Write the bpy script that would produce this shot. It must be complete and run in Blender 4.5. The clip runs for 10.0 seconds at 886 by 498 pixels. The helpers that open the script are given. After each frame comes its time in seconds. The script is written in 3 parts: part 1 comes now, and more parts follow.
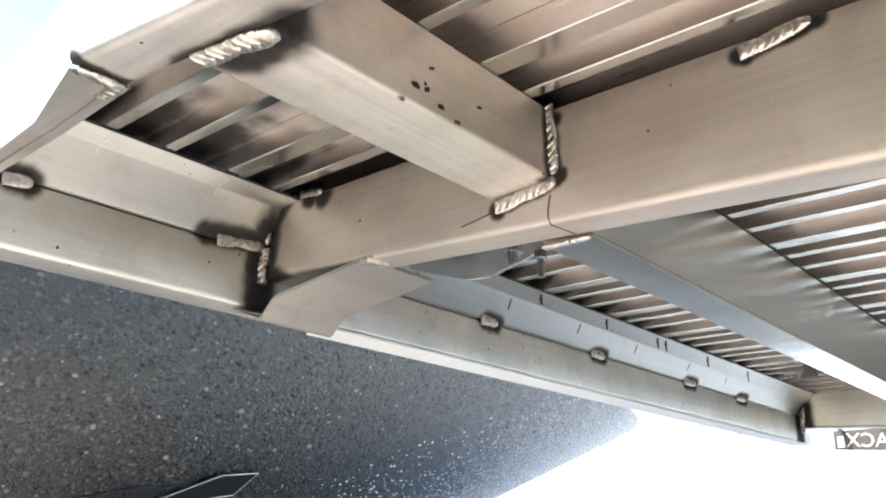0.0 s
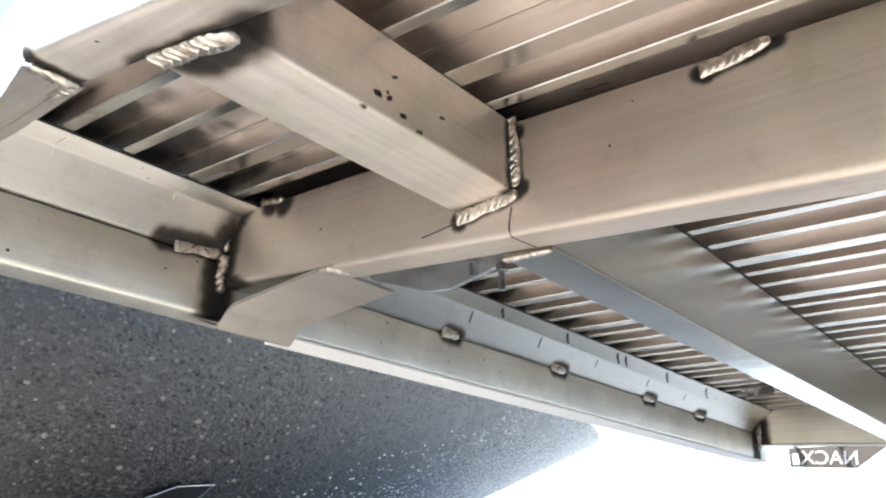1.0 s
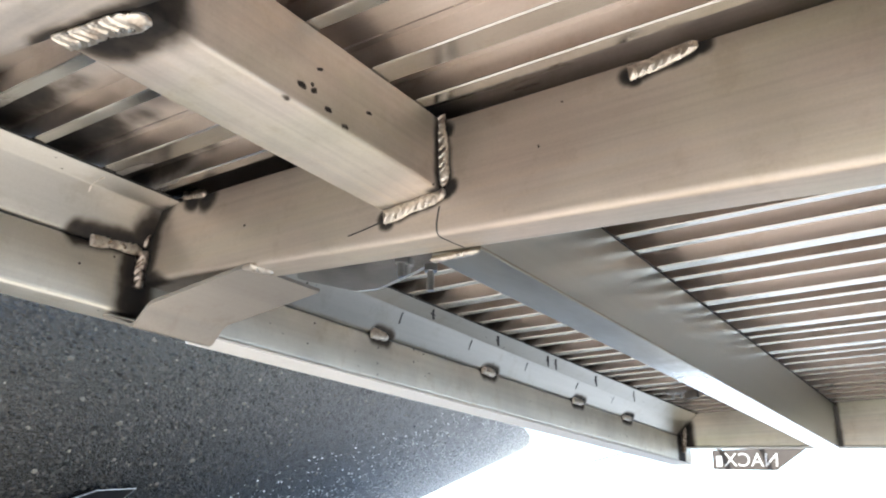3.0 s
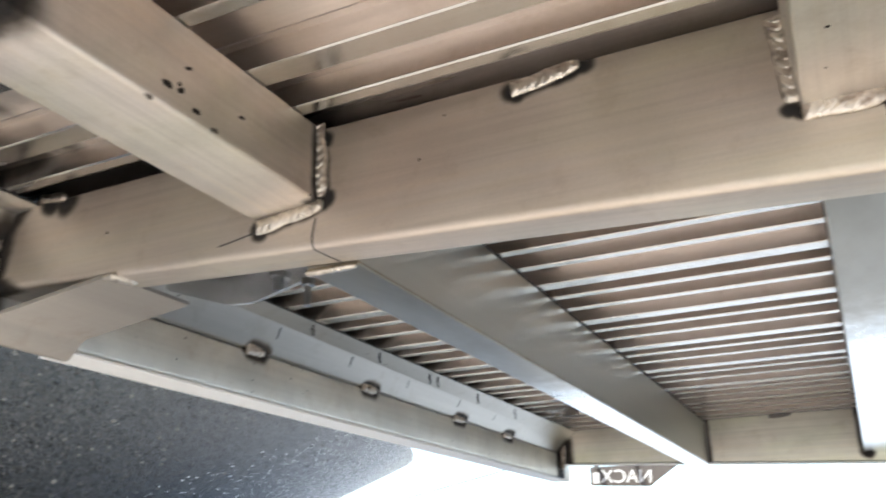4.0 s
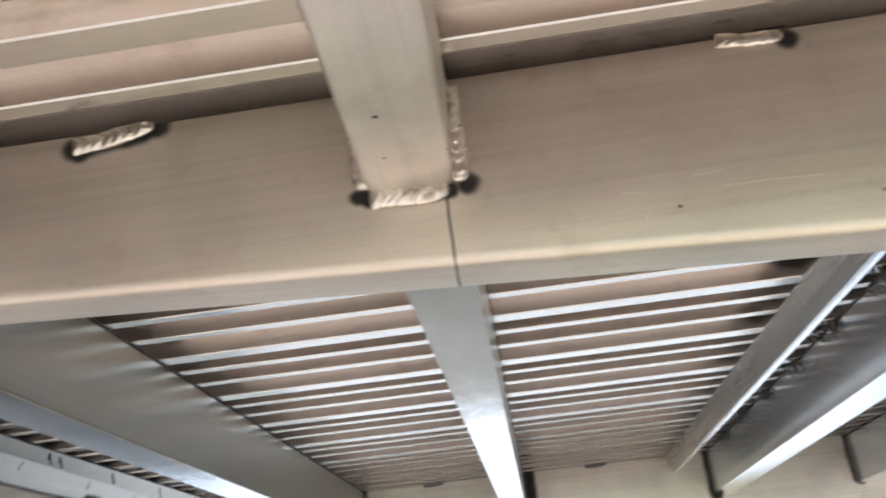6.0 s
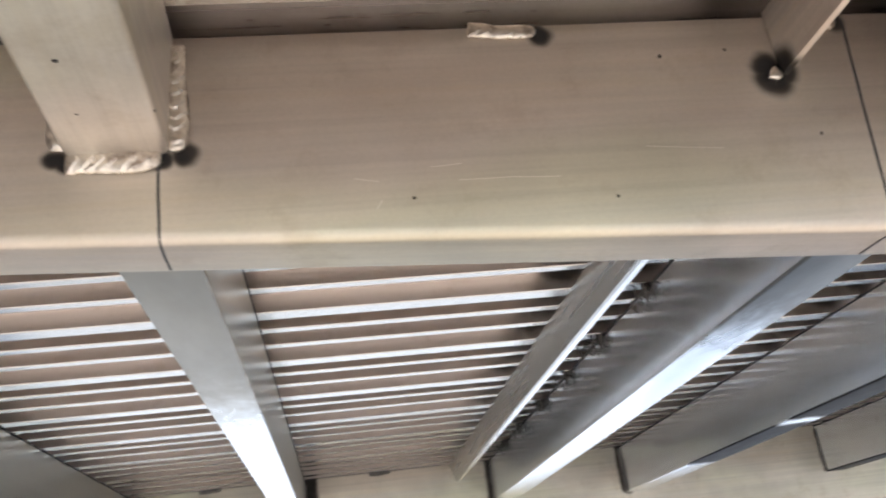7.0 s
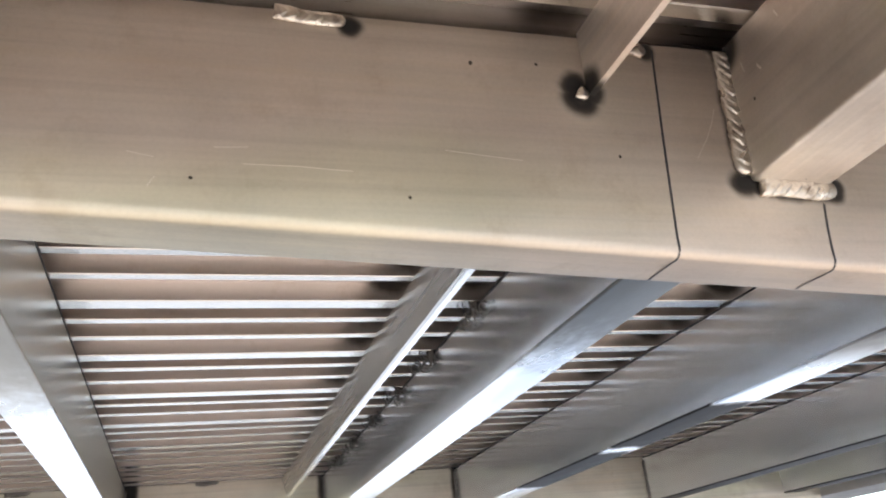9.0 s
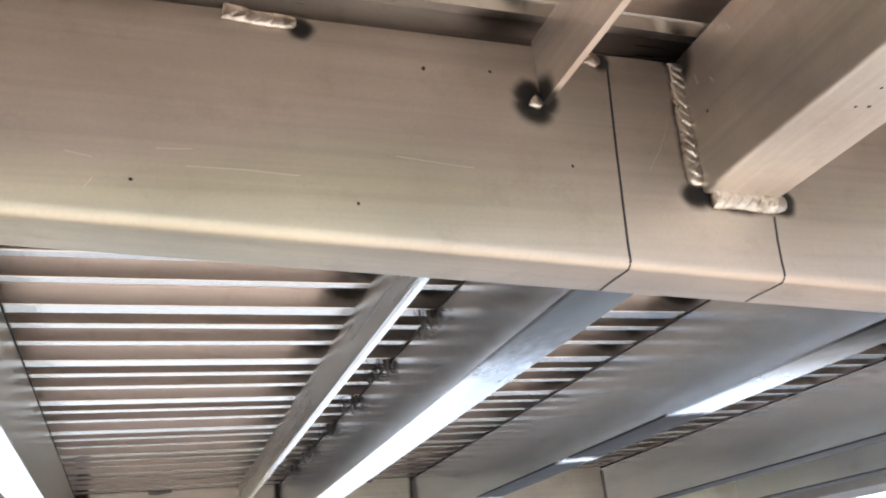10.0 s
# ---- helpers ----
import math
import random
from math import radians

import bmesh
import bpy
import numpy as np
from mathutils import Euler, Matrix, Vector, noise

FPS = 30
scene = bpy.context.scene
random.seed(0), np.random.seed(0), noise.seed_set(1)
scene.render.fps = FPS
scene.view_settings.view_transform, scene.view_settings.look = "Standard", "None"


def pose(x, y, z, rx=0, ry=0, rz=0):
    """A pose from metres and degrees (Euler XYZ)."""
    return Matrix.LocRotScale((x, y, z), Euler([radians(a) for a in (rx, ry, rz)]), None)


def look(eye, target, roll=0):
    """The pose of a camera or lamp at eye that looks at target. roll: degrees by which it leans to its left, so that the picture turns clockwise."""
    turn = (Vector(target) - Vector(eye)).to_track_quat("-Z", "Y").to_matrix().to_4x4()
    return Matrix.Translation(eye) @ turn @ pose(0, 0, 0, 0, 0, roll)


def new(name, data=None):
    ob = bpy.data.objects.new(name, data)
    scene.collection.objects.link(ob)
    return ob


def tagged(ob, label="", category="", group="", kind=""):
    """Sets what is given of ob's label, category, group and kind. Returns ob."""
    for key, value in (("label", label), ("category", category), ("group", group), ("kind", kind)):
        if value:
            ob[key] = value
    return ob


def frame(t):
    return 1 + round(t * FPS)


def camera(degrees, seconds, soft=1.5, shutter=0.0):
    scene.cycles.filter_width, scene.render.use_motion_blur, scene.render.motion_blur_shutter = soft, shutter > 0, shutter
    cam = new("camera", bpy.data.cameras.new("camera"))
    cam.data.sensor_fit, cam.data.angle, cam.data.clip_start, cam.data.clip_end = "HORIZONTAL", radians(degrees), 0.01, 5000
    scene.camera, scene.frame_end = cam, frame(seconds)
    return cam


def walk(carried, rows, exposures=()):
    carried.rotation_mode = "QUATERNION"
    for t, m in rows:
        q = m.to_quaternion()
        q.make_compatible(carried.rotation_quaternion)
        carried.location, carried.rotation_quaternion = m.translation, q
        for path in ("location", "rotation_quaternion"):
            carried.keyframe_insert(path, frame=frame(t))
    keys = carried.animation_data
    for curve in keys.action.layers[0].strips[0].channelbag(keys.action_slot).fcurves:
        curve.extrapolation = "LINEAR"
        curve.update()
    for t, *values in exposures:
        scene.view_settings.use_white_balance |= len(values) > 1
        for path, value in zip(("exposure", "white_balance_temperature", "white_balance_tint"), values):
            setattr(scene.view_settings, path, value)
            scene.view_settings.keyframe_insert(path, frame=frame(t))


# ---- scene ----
EXPOSURES = [(0.0, 1.2, 6300, 7.5), (2.0, 1.08, 6380, 7.5), (3.5, 1.0, 6400, 7.5), (4.5, 0.74, 6480, 8), (7.5, 0.86, 6500, 11), (10.0, 0.96, 6500, 11.5)]
cam = camera(55.02, 10.0, soft=2.0, shutter=0.5)
PATH = [
    (0, 0.3426, -0.5196, 0.9653, 108.505, -0.642, 40.565),
    (0.5, 0.3433, -0.5195, 0.9650, 109.03, -0.76, 39.98),
    (1, 0.3430, -0.5137, 0.9653, 109.393, -1.0, 37.989),
    (1.5, 0.3415, -0.5075, 0.9667, 109.52, -0.68, 35.36),
    (2, 0.3422, -0.5043, 0.9666, 109.606, -0.664, 34.747),
    (3.5, 0.3411, -0.4918, 0.9696, 109.854, -0.236, 31.135),
    (4, 0.3405, -0.4782, 0.9738, 110.631, 0.695, 26.210),
    (4.5, 0.3484, -0.4562, 0.9817, 111.456, 2.175, 20.050),
    (5, 0.3632, -0.4405, 0.9871, 112.314, 3.265, 15.130),
    (6.5, 0.4346, -0.3968, 1.0029, 113.565, 6.685, 0.979),
    (7, 0.4578, -0.3753, 1.0023, 112.671, 6.869, -5.744),
    (7.5, 0.4716, -0.3750, 0.9994, 113.277, 5.979, -7.796),
    (8, 0.4750, -0.3722, 0.9996, 113.732, 5.937, -9.153),
    (8.5, 0.4974, -0.3656, 0.9984, 113.587, 5.922, -13.773),
    (9, 0.5047, -0.3618, 0.9952, 112.828, 5.602, -15.554),
    (9.5, 0.5089, -0.3570, 0.9951, 112.860, 5.827, -17.108),
    (10, 0.5145, -0.3584, 0.9968, 113.122, 5.734, -18.032),
]
walk(cam, [(t, pose(x, y, z, rx, ry, rz)) for t, x, y, z, rx, ry, rz in PATH], EXPOSURES)

# ---------------------------------------------------------------- light
SUN_ELEV, SUN_AZ = radians(50), radians(160)   # the sun stands behind the walker, a little to the left
world = bpy.data.worlds.new("world")
scene.world = world
world.use_nodes = True
wn = world.node_tree
sky = wn.nodes.new("ShaderNodeTexSky")
sky.sky_type, sky.sun_disc = "NISHITA", False
sky.sun_elevation, sky.sun_rotation = SUN_ELEV, -SUN_AZ
wn.nodes["Background"].inputs["Strength"].default_value = 0.3
wn.links.new(sky.outputs[0], wn.nodes["Background"].inputs["Color"])
sun = new("sun", bpy.data.lights.new("sun", "SUN"))
sun.data.energy, sun.data.angle, sun.data.color = 4.0, radians(0.6), (1.0, 0.96, 0.9)
sd = Vector((-math.sin(SUN_AZ) * math.cos(SUN_ELEV), math.cos(SUN_AZ) * math.cos(SUN_ELEV), math.sin(SUN_ELEV)))
sun.matrix_world = look(sd * 20, (0, 0, 0))

# ---------------------------------------------------------------- frame of the bed
# The bed is laid out in decimetres: x along the cross channel, y towards the
# far end, z up from the channel's lower edge, which is 1.2 m over the ground.
BASE = 1.2


def P(x, y, z):
    return Vector((x * 0.1, y * 0.1, BASE + z * 0.1))


FEET_Z, SKIN_Z = 0.913, 1.113      # underside of the deck's feet and of its skin
FAR_Y = 15.9                       # inner face of the far end beam


def channel_z(x):
    """The lower edge of the tapered cross channel."""
    return -0.008 - 0.0543 * x


# ---------------------------------------------------------------- materials
def nodes_of(name):
    m = bpy.data.materials.new(name)
    m.use_nodes = True
    nt = m.node_tree
    return m, nt, nt.nodes["Principled BSDF"]


def add(nt, kind, **values):
    n = nt.nodes.new(kind)
    for key, v in values.items():
        n.inputs[key].default_value = v
    return n


def ramp(nt, src, stops):
    r = nt.nodes.new("ShaderNodeValToRGB")
    el = r.color_ramp.elements
    el[0].position, el[0].color = stops[0][0], (*stops[0][1], 1)
    el[1].position, el[1].color = stops[-1][0], (*stops[-1][1], 1)
    for p, c in stops[1:-1]:
        e = el.new(p)
        e.color = (*c, 1)
    nt.links.new(src, r.inputs[0])
    return r.outputs[0]


def mix(nt, a, b, fac, mode="MIX"):
    m = nt.nodes.new("ShaderNodeMix")
    m.data_type, m.blend_type = "RGBA", mode
    for v, s in ((fac, m.inputs[0]), (a, m.inputs[6]), (b, m.inputs[7])):
        if isinstance(v, (int, float)):
            s.default_value = v
        elif isinstance(v, tuple):
            s.default_value = (*v, 1)
        else:
            nt.links.new(v, s)
    return m.outputs[2]


def math_node(nt, op, a, b=None, clamp=False):
    m = nt.nodes.new("ShaderNodeMath")
    m.operation, m.use_clamp = op, clamp
    for v, s in ((a, m.inputs[0]), (b, m.inputs[1])):
        if v is None:
            continue
        if isinstance(v, (int, float)):
            s.default_value = v
        else:
            nt.links.new(v, s)
    return m.outputs[0]


def noise_tex(nt, vec, scale, detail=4.0, stretch=(1, 1, 1), rough=0.55):
    mp = nt.nodes.new("ShaderNodeMapping")
    mp.inputs["Scale"].default_value = stretch
    nt.links.new(vec, mp.inputs["Vector"])
    n = add(nt, "ShaderNodeTexNoise", Scale=scale, Detail=detail, Roughness=rough)
    nt.links.new(mp.outputs[0], n.inputs["Vector"])
    return n.outputs["Fac"]


def aluminium(name, tint=(0.72, 0.70, 0.67), rough=0.34, along="x", dark_marks=(), dirt=0.35, spots=0.0, grain=1.0, metal_share=1.0, below=None):
    """Mill-finish aluminium: drawn streaks, dull stains, and dark marks
    (x, y, z, radius in decimetres): burns beside welds, painted shade along stringers."""
    m, nt, b = nodes_of(name)
    geo = nt.nodes.new("ShaderNodeNewGeometry")
    pos = geo.outputs["Position"]
    st = {"x": (0.6, 30, 30), "y": (30, 0.6, 30), "z": (30, 30, 0.6)}[along]
    streak = noise_tex(nt, pos, 6, 3, st)
    cloud = noise_tex(nt, pos, 9, 6)
    fine = noise_tex(nt, pos, 160, 3)
    dark = tuple(v * (1 - dirt) for v in tint)
    if grain < 0.6:
        cloud = noise_tex(nt, pos, 5, 3, {"x": (0.2, 3, 3), "y": (3, 0.2, 3), "z": (3, 3, 0.2)}[along])
    col = mix(nt, ramp(nt, cloud, [(0.3, dark), (0.62, tint)]), ramp(nt, streak, [(0.3, (0.7, 0.69, 0.68)), (0.7, (1, 1, 1))]), 0.4 * grain, "MULTIPLY")
    if grain >= 0.8:
        hue = noise_tex(nt, pos, 5, 3, (0.6, 1, 1.6))
        col = mix(nt, col, ramp(nt, hue, [(0.34, (0.93, 1.0, 0.88)), (0.5, (1, 1, 1)), (0.66, (1.0, 0.91, 0.88))]), 0.6, "MULTIPLY")
        drawn = noise_tex(nt, pos, 9, 4, {"x": (0.25, 14, 14), "y": (14, 0.25, 14), "z": (14, 14, 0.25)}[along])
        col = mix(nt, col, ramp(nt, drawn, [(0.32, (0.84, 0.83, 0.82)), (0.5, (1, 1, 1)), (0.7, (1.0, 0.97, 0.9))]), 0.5, "MULTIPLY")
    if grain >= 0.4:
        speck = noise_tex(nt, pos, 420, 2)
        stain = noise_tex(nt, pos, 28, 5, rough=0.7)
        col = mix(nt, col, ramp(nt, speck, [(0.3, (0.82, 0.81, 0.8)), (0.6, (1, 1, 1))]), 0.22, "MULTIPLY")
        col = mix(nt, col, ramp(nt, stain, [(0.34, (0.72, 0.66, 0.58)), (0.46, (1, 1, 1)), (0.62, (1, 1, 1)), (0.74, (0.88, 0.92, 0.9))]), 0.28, "MULTIPLY")
    r = math_node(nt, "ADD", math_node(nt, "MULTIPLY", cloud, 0.22 * grain), rough - 0.11 * grain)
    r = math_node(nt, "ADD", r, math_node(nt, "MULTIPLY", math_node(nt, "SUBTRACT", streak, 0.5), 0.16 * grain))
    mask = None
    edge = noise_tex(nt, pos, 70, 5)
    warp = add(nt, "ShaderNodeTexNoise", Scale=50.0, Detail=2.0)
    nt.links.new(pos, warp.inputs["Vector"])

    def vec(op, a, b):
        d = nt.nodes.new("ShaderNodeVectorMath")
        d.operation = op
        for v, k in ((a, 0), (b, 1)):
            if isinstance(v, (tuple, Vector)):
                d.inputs[k].default_value = v
            else:
                nt.links.new(v, d.inputs[k])
        return d
    wob = vec("MULTIPLY", vec("SUBTRACT", warp.outputs["Color"], (0.5, 0.5, 0.5)).outputs[0], (0.006,) * 3)
    moved = vec("ADD", pos, wob.outputs[0]).outputs[0]
    for a, c, rad in dark_marks:
        pa, ba = P(*a), P(*c) - P(*a)
        rel = vec("SUBTRACT", moved, pa).outputs[0]
        if ba.length > 1e-5:
            dot = vec("DOT_PRODUCT", rel, ba / ba.length_squared).outputs["Value"]
            h = math_node(nt, "ADD", dot, 0.0, clamp=True)
            sc = nt.nodes.new("ShaderNodeVectorMath")
            sc.operation = "SCALE"
            sc.inputs[0].default_value = ba
            nt.links.new(h, sc.inputs["Scale"])
            rel = vec("SUBTRACT", rel, sc.outputs[0]).outputs[0]
        ln = vec("LENGTH", rel, (0, 0, 0))
        mr = add(nt, "ShaderNodeMapRange", **{"From Min": rad * 0.1, "From Max": 0.0, "To Min": 0.0, "To Max": 1.0})
        nt.links.new(ln.outputs["Value"], mr.inputs["Value"])
        mask = mr.outputs[0] if mask is None else math_node(nt, "MAXIMUM", mask, mr.outputs[0])
    if mask is not None:
        # pale outer haze, then a quick fall to black
        cv = nt.nodes.new("ShaderNodeMapRange")
        cv.interpolation_type = "SMOOTHSTEP"
        cv.inputs["From Min"].default_value, cv.inputs["From Max"].default_value = 0.0, 0.7
        nt.links.new(mask, cv.inputs["Value"])
        mask = math_node(nt, "POWER", cv.outputs[0], 1.5)
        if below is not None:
            # only the underside takes the dark marks
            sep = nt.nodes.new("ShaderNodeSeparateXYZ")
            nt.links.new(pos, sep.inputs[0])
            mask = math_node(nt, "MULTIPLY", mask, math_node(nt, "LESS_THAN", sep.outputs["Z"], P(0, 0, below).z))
    if spots:
        v = add(nt, "ShaderNodeTexVoronoi", Scale=60.0)
        nt.links.new(pos, v.inputs["Vector"])
        small = math_node(nt, "LESS_THAN", math_node(nt, "ADD", v.outputs["Distance"], math_node(nt, "MULTIPLY", edge, 0.2)), 0.175)
        some = math_node(nt, "GREATER_THAN", noise_tex(nt, pos, 16, 2), 0.62 - spots * 0.17)
        sp = math_node(nt, "MULTIPLY", small, some)
        mask = sp if mask is None else math_node(nt, "MAXIMUM", mask, sp)
    if mask is not None:
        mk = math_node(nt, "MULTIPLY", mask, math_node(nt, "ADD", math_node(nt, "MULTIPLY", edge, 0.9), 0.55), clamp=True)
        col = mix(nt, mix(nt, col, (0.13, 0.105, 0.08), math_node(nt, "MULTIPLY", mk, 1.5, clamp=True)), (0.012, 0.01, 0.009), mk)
        r = math_node(nt, "ADD", r, math_node(nt, "MULTIPLY", mk, 0.35))
        metal = math_node(nt, "SUBTRACT", 1.0, math_node(nt, "MULTIPLY", mk, 0.85))
        nt.links.new(metal, b.inputs["Metallic"])
    else:
        b.inputs["Metallic"].default_value = metal_share
    nt.links.new(col, b.inputs["Base Color"])
    nt.links.new(r, b.inputs["Roughness"])
    bump = add(nt, "ShaderNodeBump", Strength=0.08 * max(0.0, grain - 0.5) * 2, Distance=0.0005)
    nt.links.new(math_node(nt, "ADD", math_node(nt, "MULTIPLY", streak, 0.7), math_node(nt, "MULTIPLY", fine, 0.25)), bump.inputs["Height"])
    nt.links.new(bump.outputs[0], b.inputs["Normal"])
    return m


def banded_flange(name, spans, tint=(0.76, 0.80, 0.81), dull=(0.36, 0.325, 0.26), ragged=1.0):
    """Bright scuffed flange metal, with ragged stretches of y dulled or painted as dark reflections."""
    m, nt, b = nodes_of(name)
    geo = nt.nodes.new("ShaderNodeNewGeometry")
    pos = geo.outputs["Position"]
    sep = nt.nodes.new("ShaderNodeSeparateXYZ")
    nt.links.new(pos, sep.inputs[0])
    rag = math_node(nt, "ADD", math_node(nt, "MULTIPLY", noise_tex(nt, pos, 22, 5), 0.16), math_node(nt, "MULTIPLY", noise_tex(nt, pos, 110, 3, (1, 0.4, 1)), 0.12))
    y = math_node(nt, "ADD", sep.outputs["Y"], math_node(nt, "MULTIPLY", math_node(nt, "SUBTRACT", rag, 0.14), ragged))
    band = None
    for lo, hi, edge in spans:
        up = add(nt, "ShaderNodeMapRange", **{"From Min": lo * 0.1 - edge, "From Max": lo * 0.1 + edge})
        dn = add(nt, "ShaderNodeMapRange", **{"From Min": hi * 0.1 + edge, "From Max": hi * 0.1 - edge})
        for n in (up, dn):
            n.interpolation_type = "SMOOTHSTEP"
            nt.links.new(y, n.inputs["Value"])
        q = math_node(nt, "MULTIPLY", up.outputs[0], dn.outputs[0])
        band = q if band is None else math_node(nt, "MAXIMUM", band, q)
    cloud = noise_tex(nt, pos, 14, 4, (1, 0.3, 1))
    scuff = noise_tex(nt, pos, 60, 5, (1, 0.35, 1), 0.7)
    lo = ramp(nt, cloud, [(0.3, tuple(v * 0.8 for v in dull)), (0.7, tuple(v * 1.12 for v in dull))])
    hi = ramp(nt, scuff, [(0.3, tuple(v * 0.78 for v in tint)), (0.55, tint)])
    nt.links.new(mix(nt, hi, lo, band), b.inputs["Base Color"])
    rr = math_node(nt, "ADD", math_node(nt, "MULTIPLY", band, 0.32 if max(dull) < 0.1 else 0.14), math_node(nt, "MULTIPLY", scuff, 0.2))
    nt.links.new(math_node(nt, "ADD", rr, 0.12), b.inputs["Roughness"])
    # a near-black stretch hides the metal, a lighter one only dulls it
    nt.links.new(math_node(nt, "SUBTRACT", 1.0, math_node(nt, "MULTIPLY", band, 1.0 if max(dull) < 0.1 else 0.0)), b.inputs["Metallic"])
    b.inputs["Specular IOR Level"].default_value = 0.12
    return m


def plain(name, color, rough=0.6, metal=0.0, vary=0.25, scale=30.0, bump=0.1):
    m, nt, b = nodes_of(name)
    geo = nt.nodes.new("ShaderNodeNewGeometry")
    n = noise_tex(nt, geo.outputs["Position"], scale, 5)
    big = noise_tex(nt, geo.outputs["Position"], scale / 9, 3)
    lo = tuple(v * (1 - vary) for v in color)
    hi = tuple(min(1, v * (1 + vary)) for v in color)
    nt.links.new(mix(nt, ramp(nt, n, [(0.3, lo), (0.7, hi)]), ramp(nt, big, [(0.3, lo), (0.7, hi)]), 0.5), b.inputs["Base Color"])
    b.inputs["Roughness"].default_value, b.inputs["Metallic"].default_value = rough, metal
    bp = add(nt, "ShaderNodeBump", Strength=bump, Distance=0.002)
    nt.links.new(n, bp.inputs["Height"])
    nt.links.new(bp.outputs[0], b.inputs["Normal"])
    return m


def asphalt_material(name, rough=0.4, pale=1.0, ior=1.5):
    m, nt, b = nodes_of(name)
    geo = nt.nodes.new("ShaderNodeNewGeometry")
    pos = geo.outputs["Position"]
    v = add(nt, "ShaderNodeTexVoronoi", Scale=110.0)
    nt.links.new(pos, v.inputs["Vector"])
    v2 = add(nt, "ShaderNodeTexVoronoi", Scale=48.0)
    nt.links.new(pos, v2.inputs["Vector"])
    sep = nt.nodes.new("ShaderNodeSeparateColor")
    nt.links.new(v.outputs["Color"], sep.inputs[0])
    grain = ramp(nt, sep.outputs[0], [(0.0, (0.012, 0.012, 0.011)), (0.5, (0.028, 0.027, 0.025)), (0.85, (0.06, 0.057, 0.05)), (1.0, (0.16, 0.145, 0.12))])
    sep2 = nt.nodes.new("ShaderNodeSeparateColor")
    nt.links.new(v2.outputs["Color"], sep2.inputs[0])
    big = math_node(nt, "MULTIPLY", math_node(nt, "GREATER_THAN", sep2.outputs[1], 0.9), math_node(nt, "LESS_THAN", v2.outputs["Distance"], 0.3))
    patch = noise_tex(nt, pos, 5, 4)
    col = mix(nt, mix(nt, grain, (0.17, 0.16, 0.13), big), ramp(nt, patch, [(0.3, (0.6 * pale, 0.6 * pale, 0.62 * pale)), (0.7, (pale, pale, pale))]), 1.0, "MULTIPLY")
    nt.links.new(col, b.inputs["Base Color"])
    b.inputs["Roughness"].default_value = rough
    b.inputs["IOR"].default_value = ior
    b.inputs["Specular Tint"].default_value = (1.0, 0.94, 0.86, 1)
    bp = add(nt, "ShaderNodeBump", Strength=0.8, Distance=0.0018)
    v3 = add(nt, "ShaderNodeTexVoronoi", Scale=230.0)
    nt.links.new(pos, v3.inputs["Vector"])
    nt.links.new(math_node(nt, "ADD", math_node(nt, "MULTIPLY", v.outputs["Distance"], 0.6), v3.outputs["Distance"]), bp.inputs["Height"])
    nt.links.new(bp.outputs[0], b.inputs["Normal"])
    return m


def on_web(x, z):
    return (x, 0.0, z)


def seam(pts, r):
    """Burn marks along a weld path on the web."""
    return [(on_web(*p), on_web(*q), r) for p, q in zip(pts, pts[1:])]


WELD_N1 = [[(0.017, 0.93), (0.048, 0.638), (0.075, 0.321)], [(-0.487, 0.18), (-0.288, 0.2), (-0.098, 0.225), (0.1, 0.275)]]
WELD_N2 = [[(3.336, 0.834), (3.353, 0.487), (3.352, 0.237)], [(3.383, 0.17), (3.6, 0.173), (3.829, 0.174)], [(3.886, 0.833), (3.89, 0.507), (3.904, 0.207)]]
WELD_N3 = [[(8.108, 0.867), (8.083, 0.46), (8.056, 0.03)], [(8.12, -0.025), (8.389, -0.04), (8.635, -0.047)]]
WELD_MAIN = [[(1.615, 0.798), (1.804, 0.819), (2.108, 0.875)], [(5.432, 0.867), (5.6, 0.842), (5.805, 0.838)], [(7.486, 0.854), (7.571, 0.807)], [(7.09, 0.509), (7.149, 0.474)], [(-2.984, 0.938), (-2.651, 0.896)]]
WELD_CORNER = [[(-3.284, 0.95), (-3.363, 0.856)], [(-3.403, 0.821), (-3.46, 0.662), (-3.471, 0.481)], [(-3.475, 0.453), (-3.498, 0.254), (-3.494, 0.06)]]
SOOT_MAIN = [q for path in WELD_CORNER for q in seam(path, 0.26)] + seam([(-3.45, 0.15), (-3.2, 0.02)], 0.2)
SOOT_MAIN += seam(WELD_N1[0], 0.12) + seam(WELD_N1[1], 0.1) + seam(WELD_N2[1], 0.08) + seam(WELD_N3[0], 0.1) + seam(WELD_N3[1], 0.11) + seam(WELD_MAIN[0], 0.12)
SOOT_MAIN += [(on_web(x, z), on_web(x, z), r) for x, z, r in (
    (-0.46, 0.15, 0.11), (0.13, 0.3, 0.11), (0.1, 0.8, 0.1), (2.13, 0.87, 0.12), (1.65, 0.77, 0.11), (3.33, 0.2, 0.085), (3.94, 0.19, 0.1), (3.9, 0.3, 0.07),
    (5.83, 0.82, 0.105), (7.11, 0.47, 0.165), (7.08, 0.56, 0.12), (7.19, 0.51, 0.12), (7.58, 0.84, 0.1), (8.04, -0.01, 0.14), (8.66, -0.02, 0.09), (8.1, 0.9, 0.12), (-2.65, 0.85, 0.2), (-2.85, 0.87, 0.17),
    (5.033, -0.111, 0.013), (5.41, 0.025, 0.012), (7.281, 0.112, 0.016), (6.481, 0.649, 0.018), (6.871, 0.684, 0.018), (6.078, -0.184, 0.016), (-2.1, 0.45, 0.02), (1.1, 0.75, 0.016), (0.9, 0.45, 0.014))]
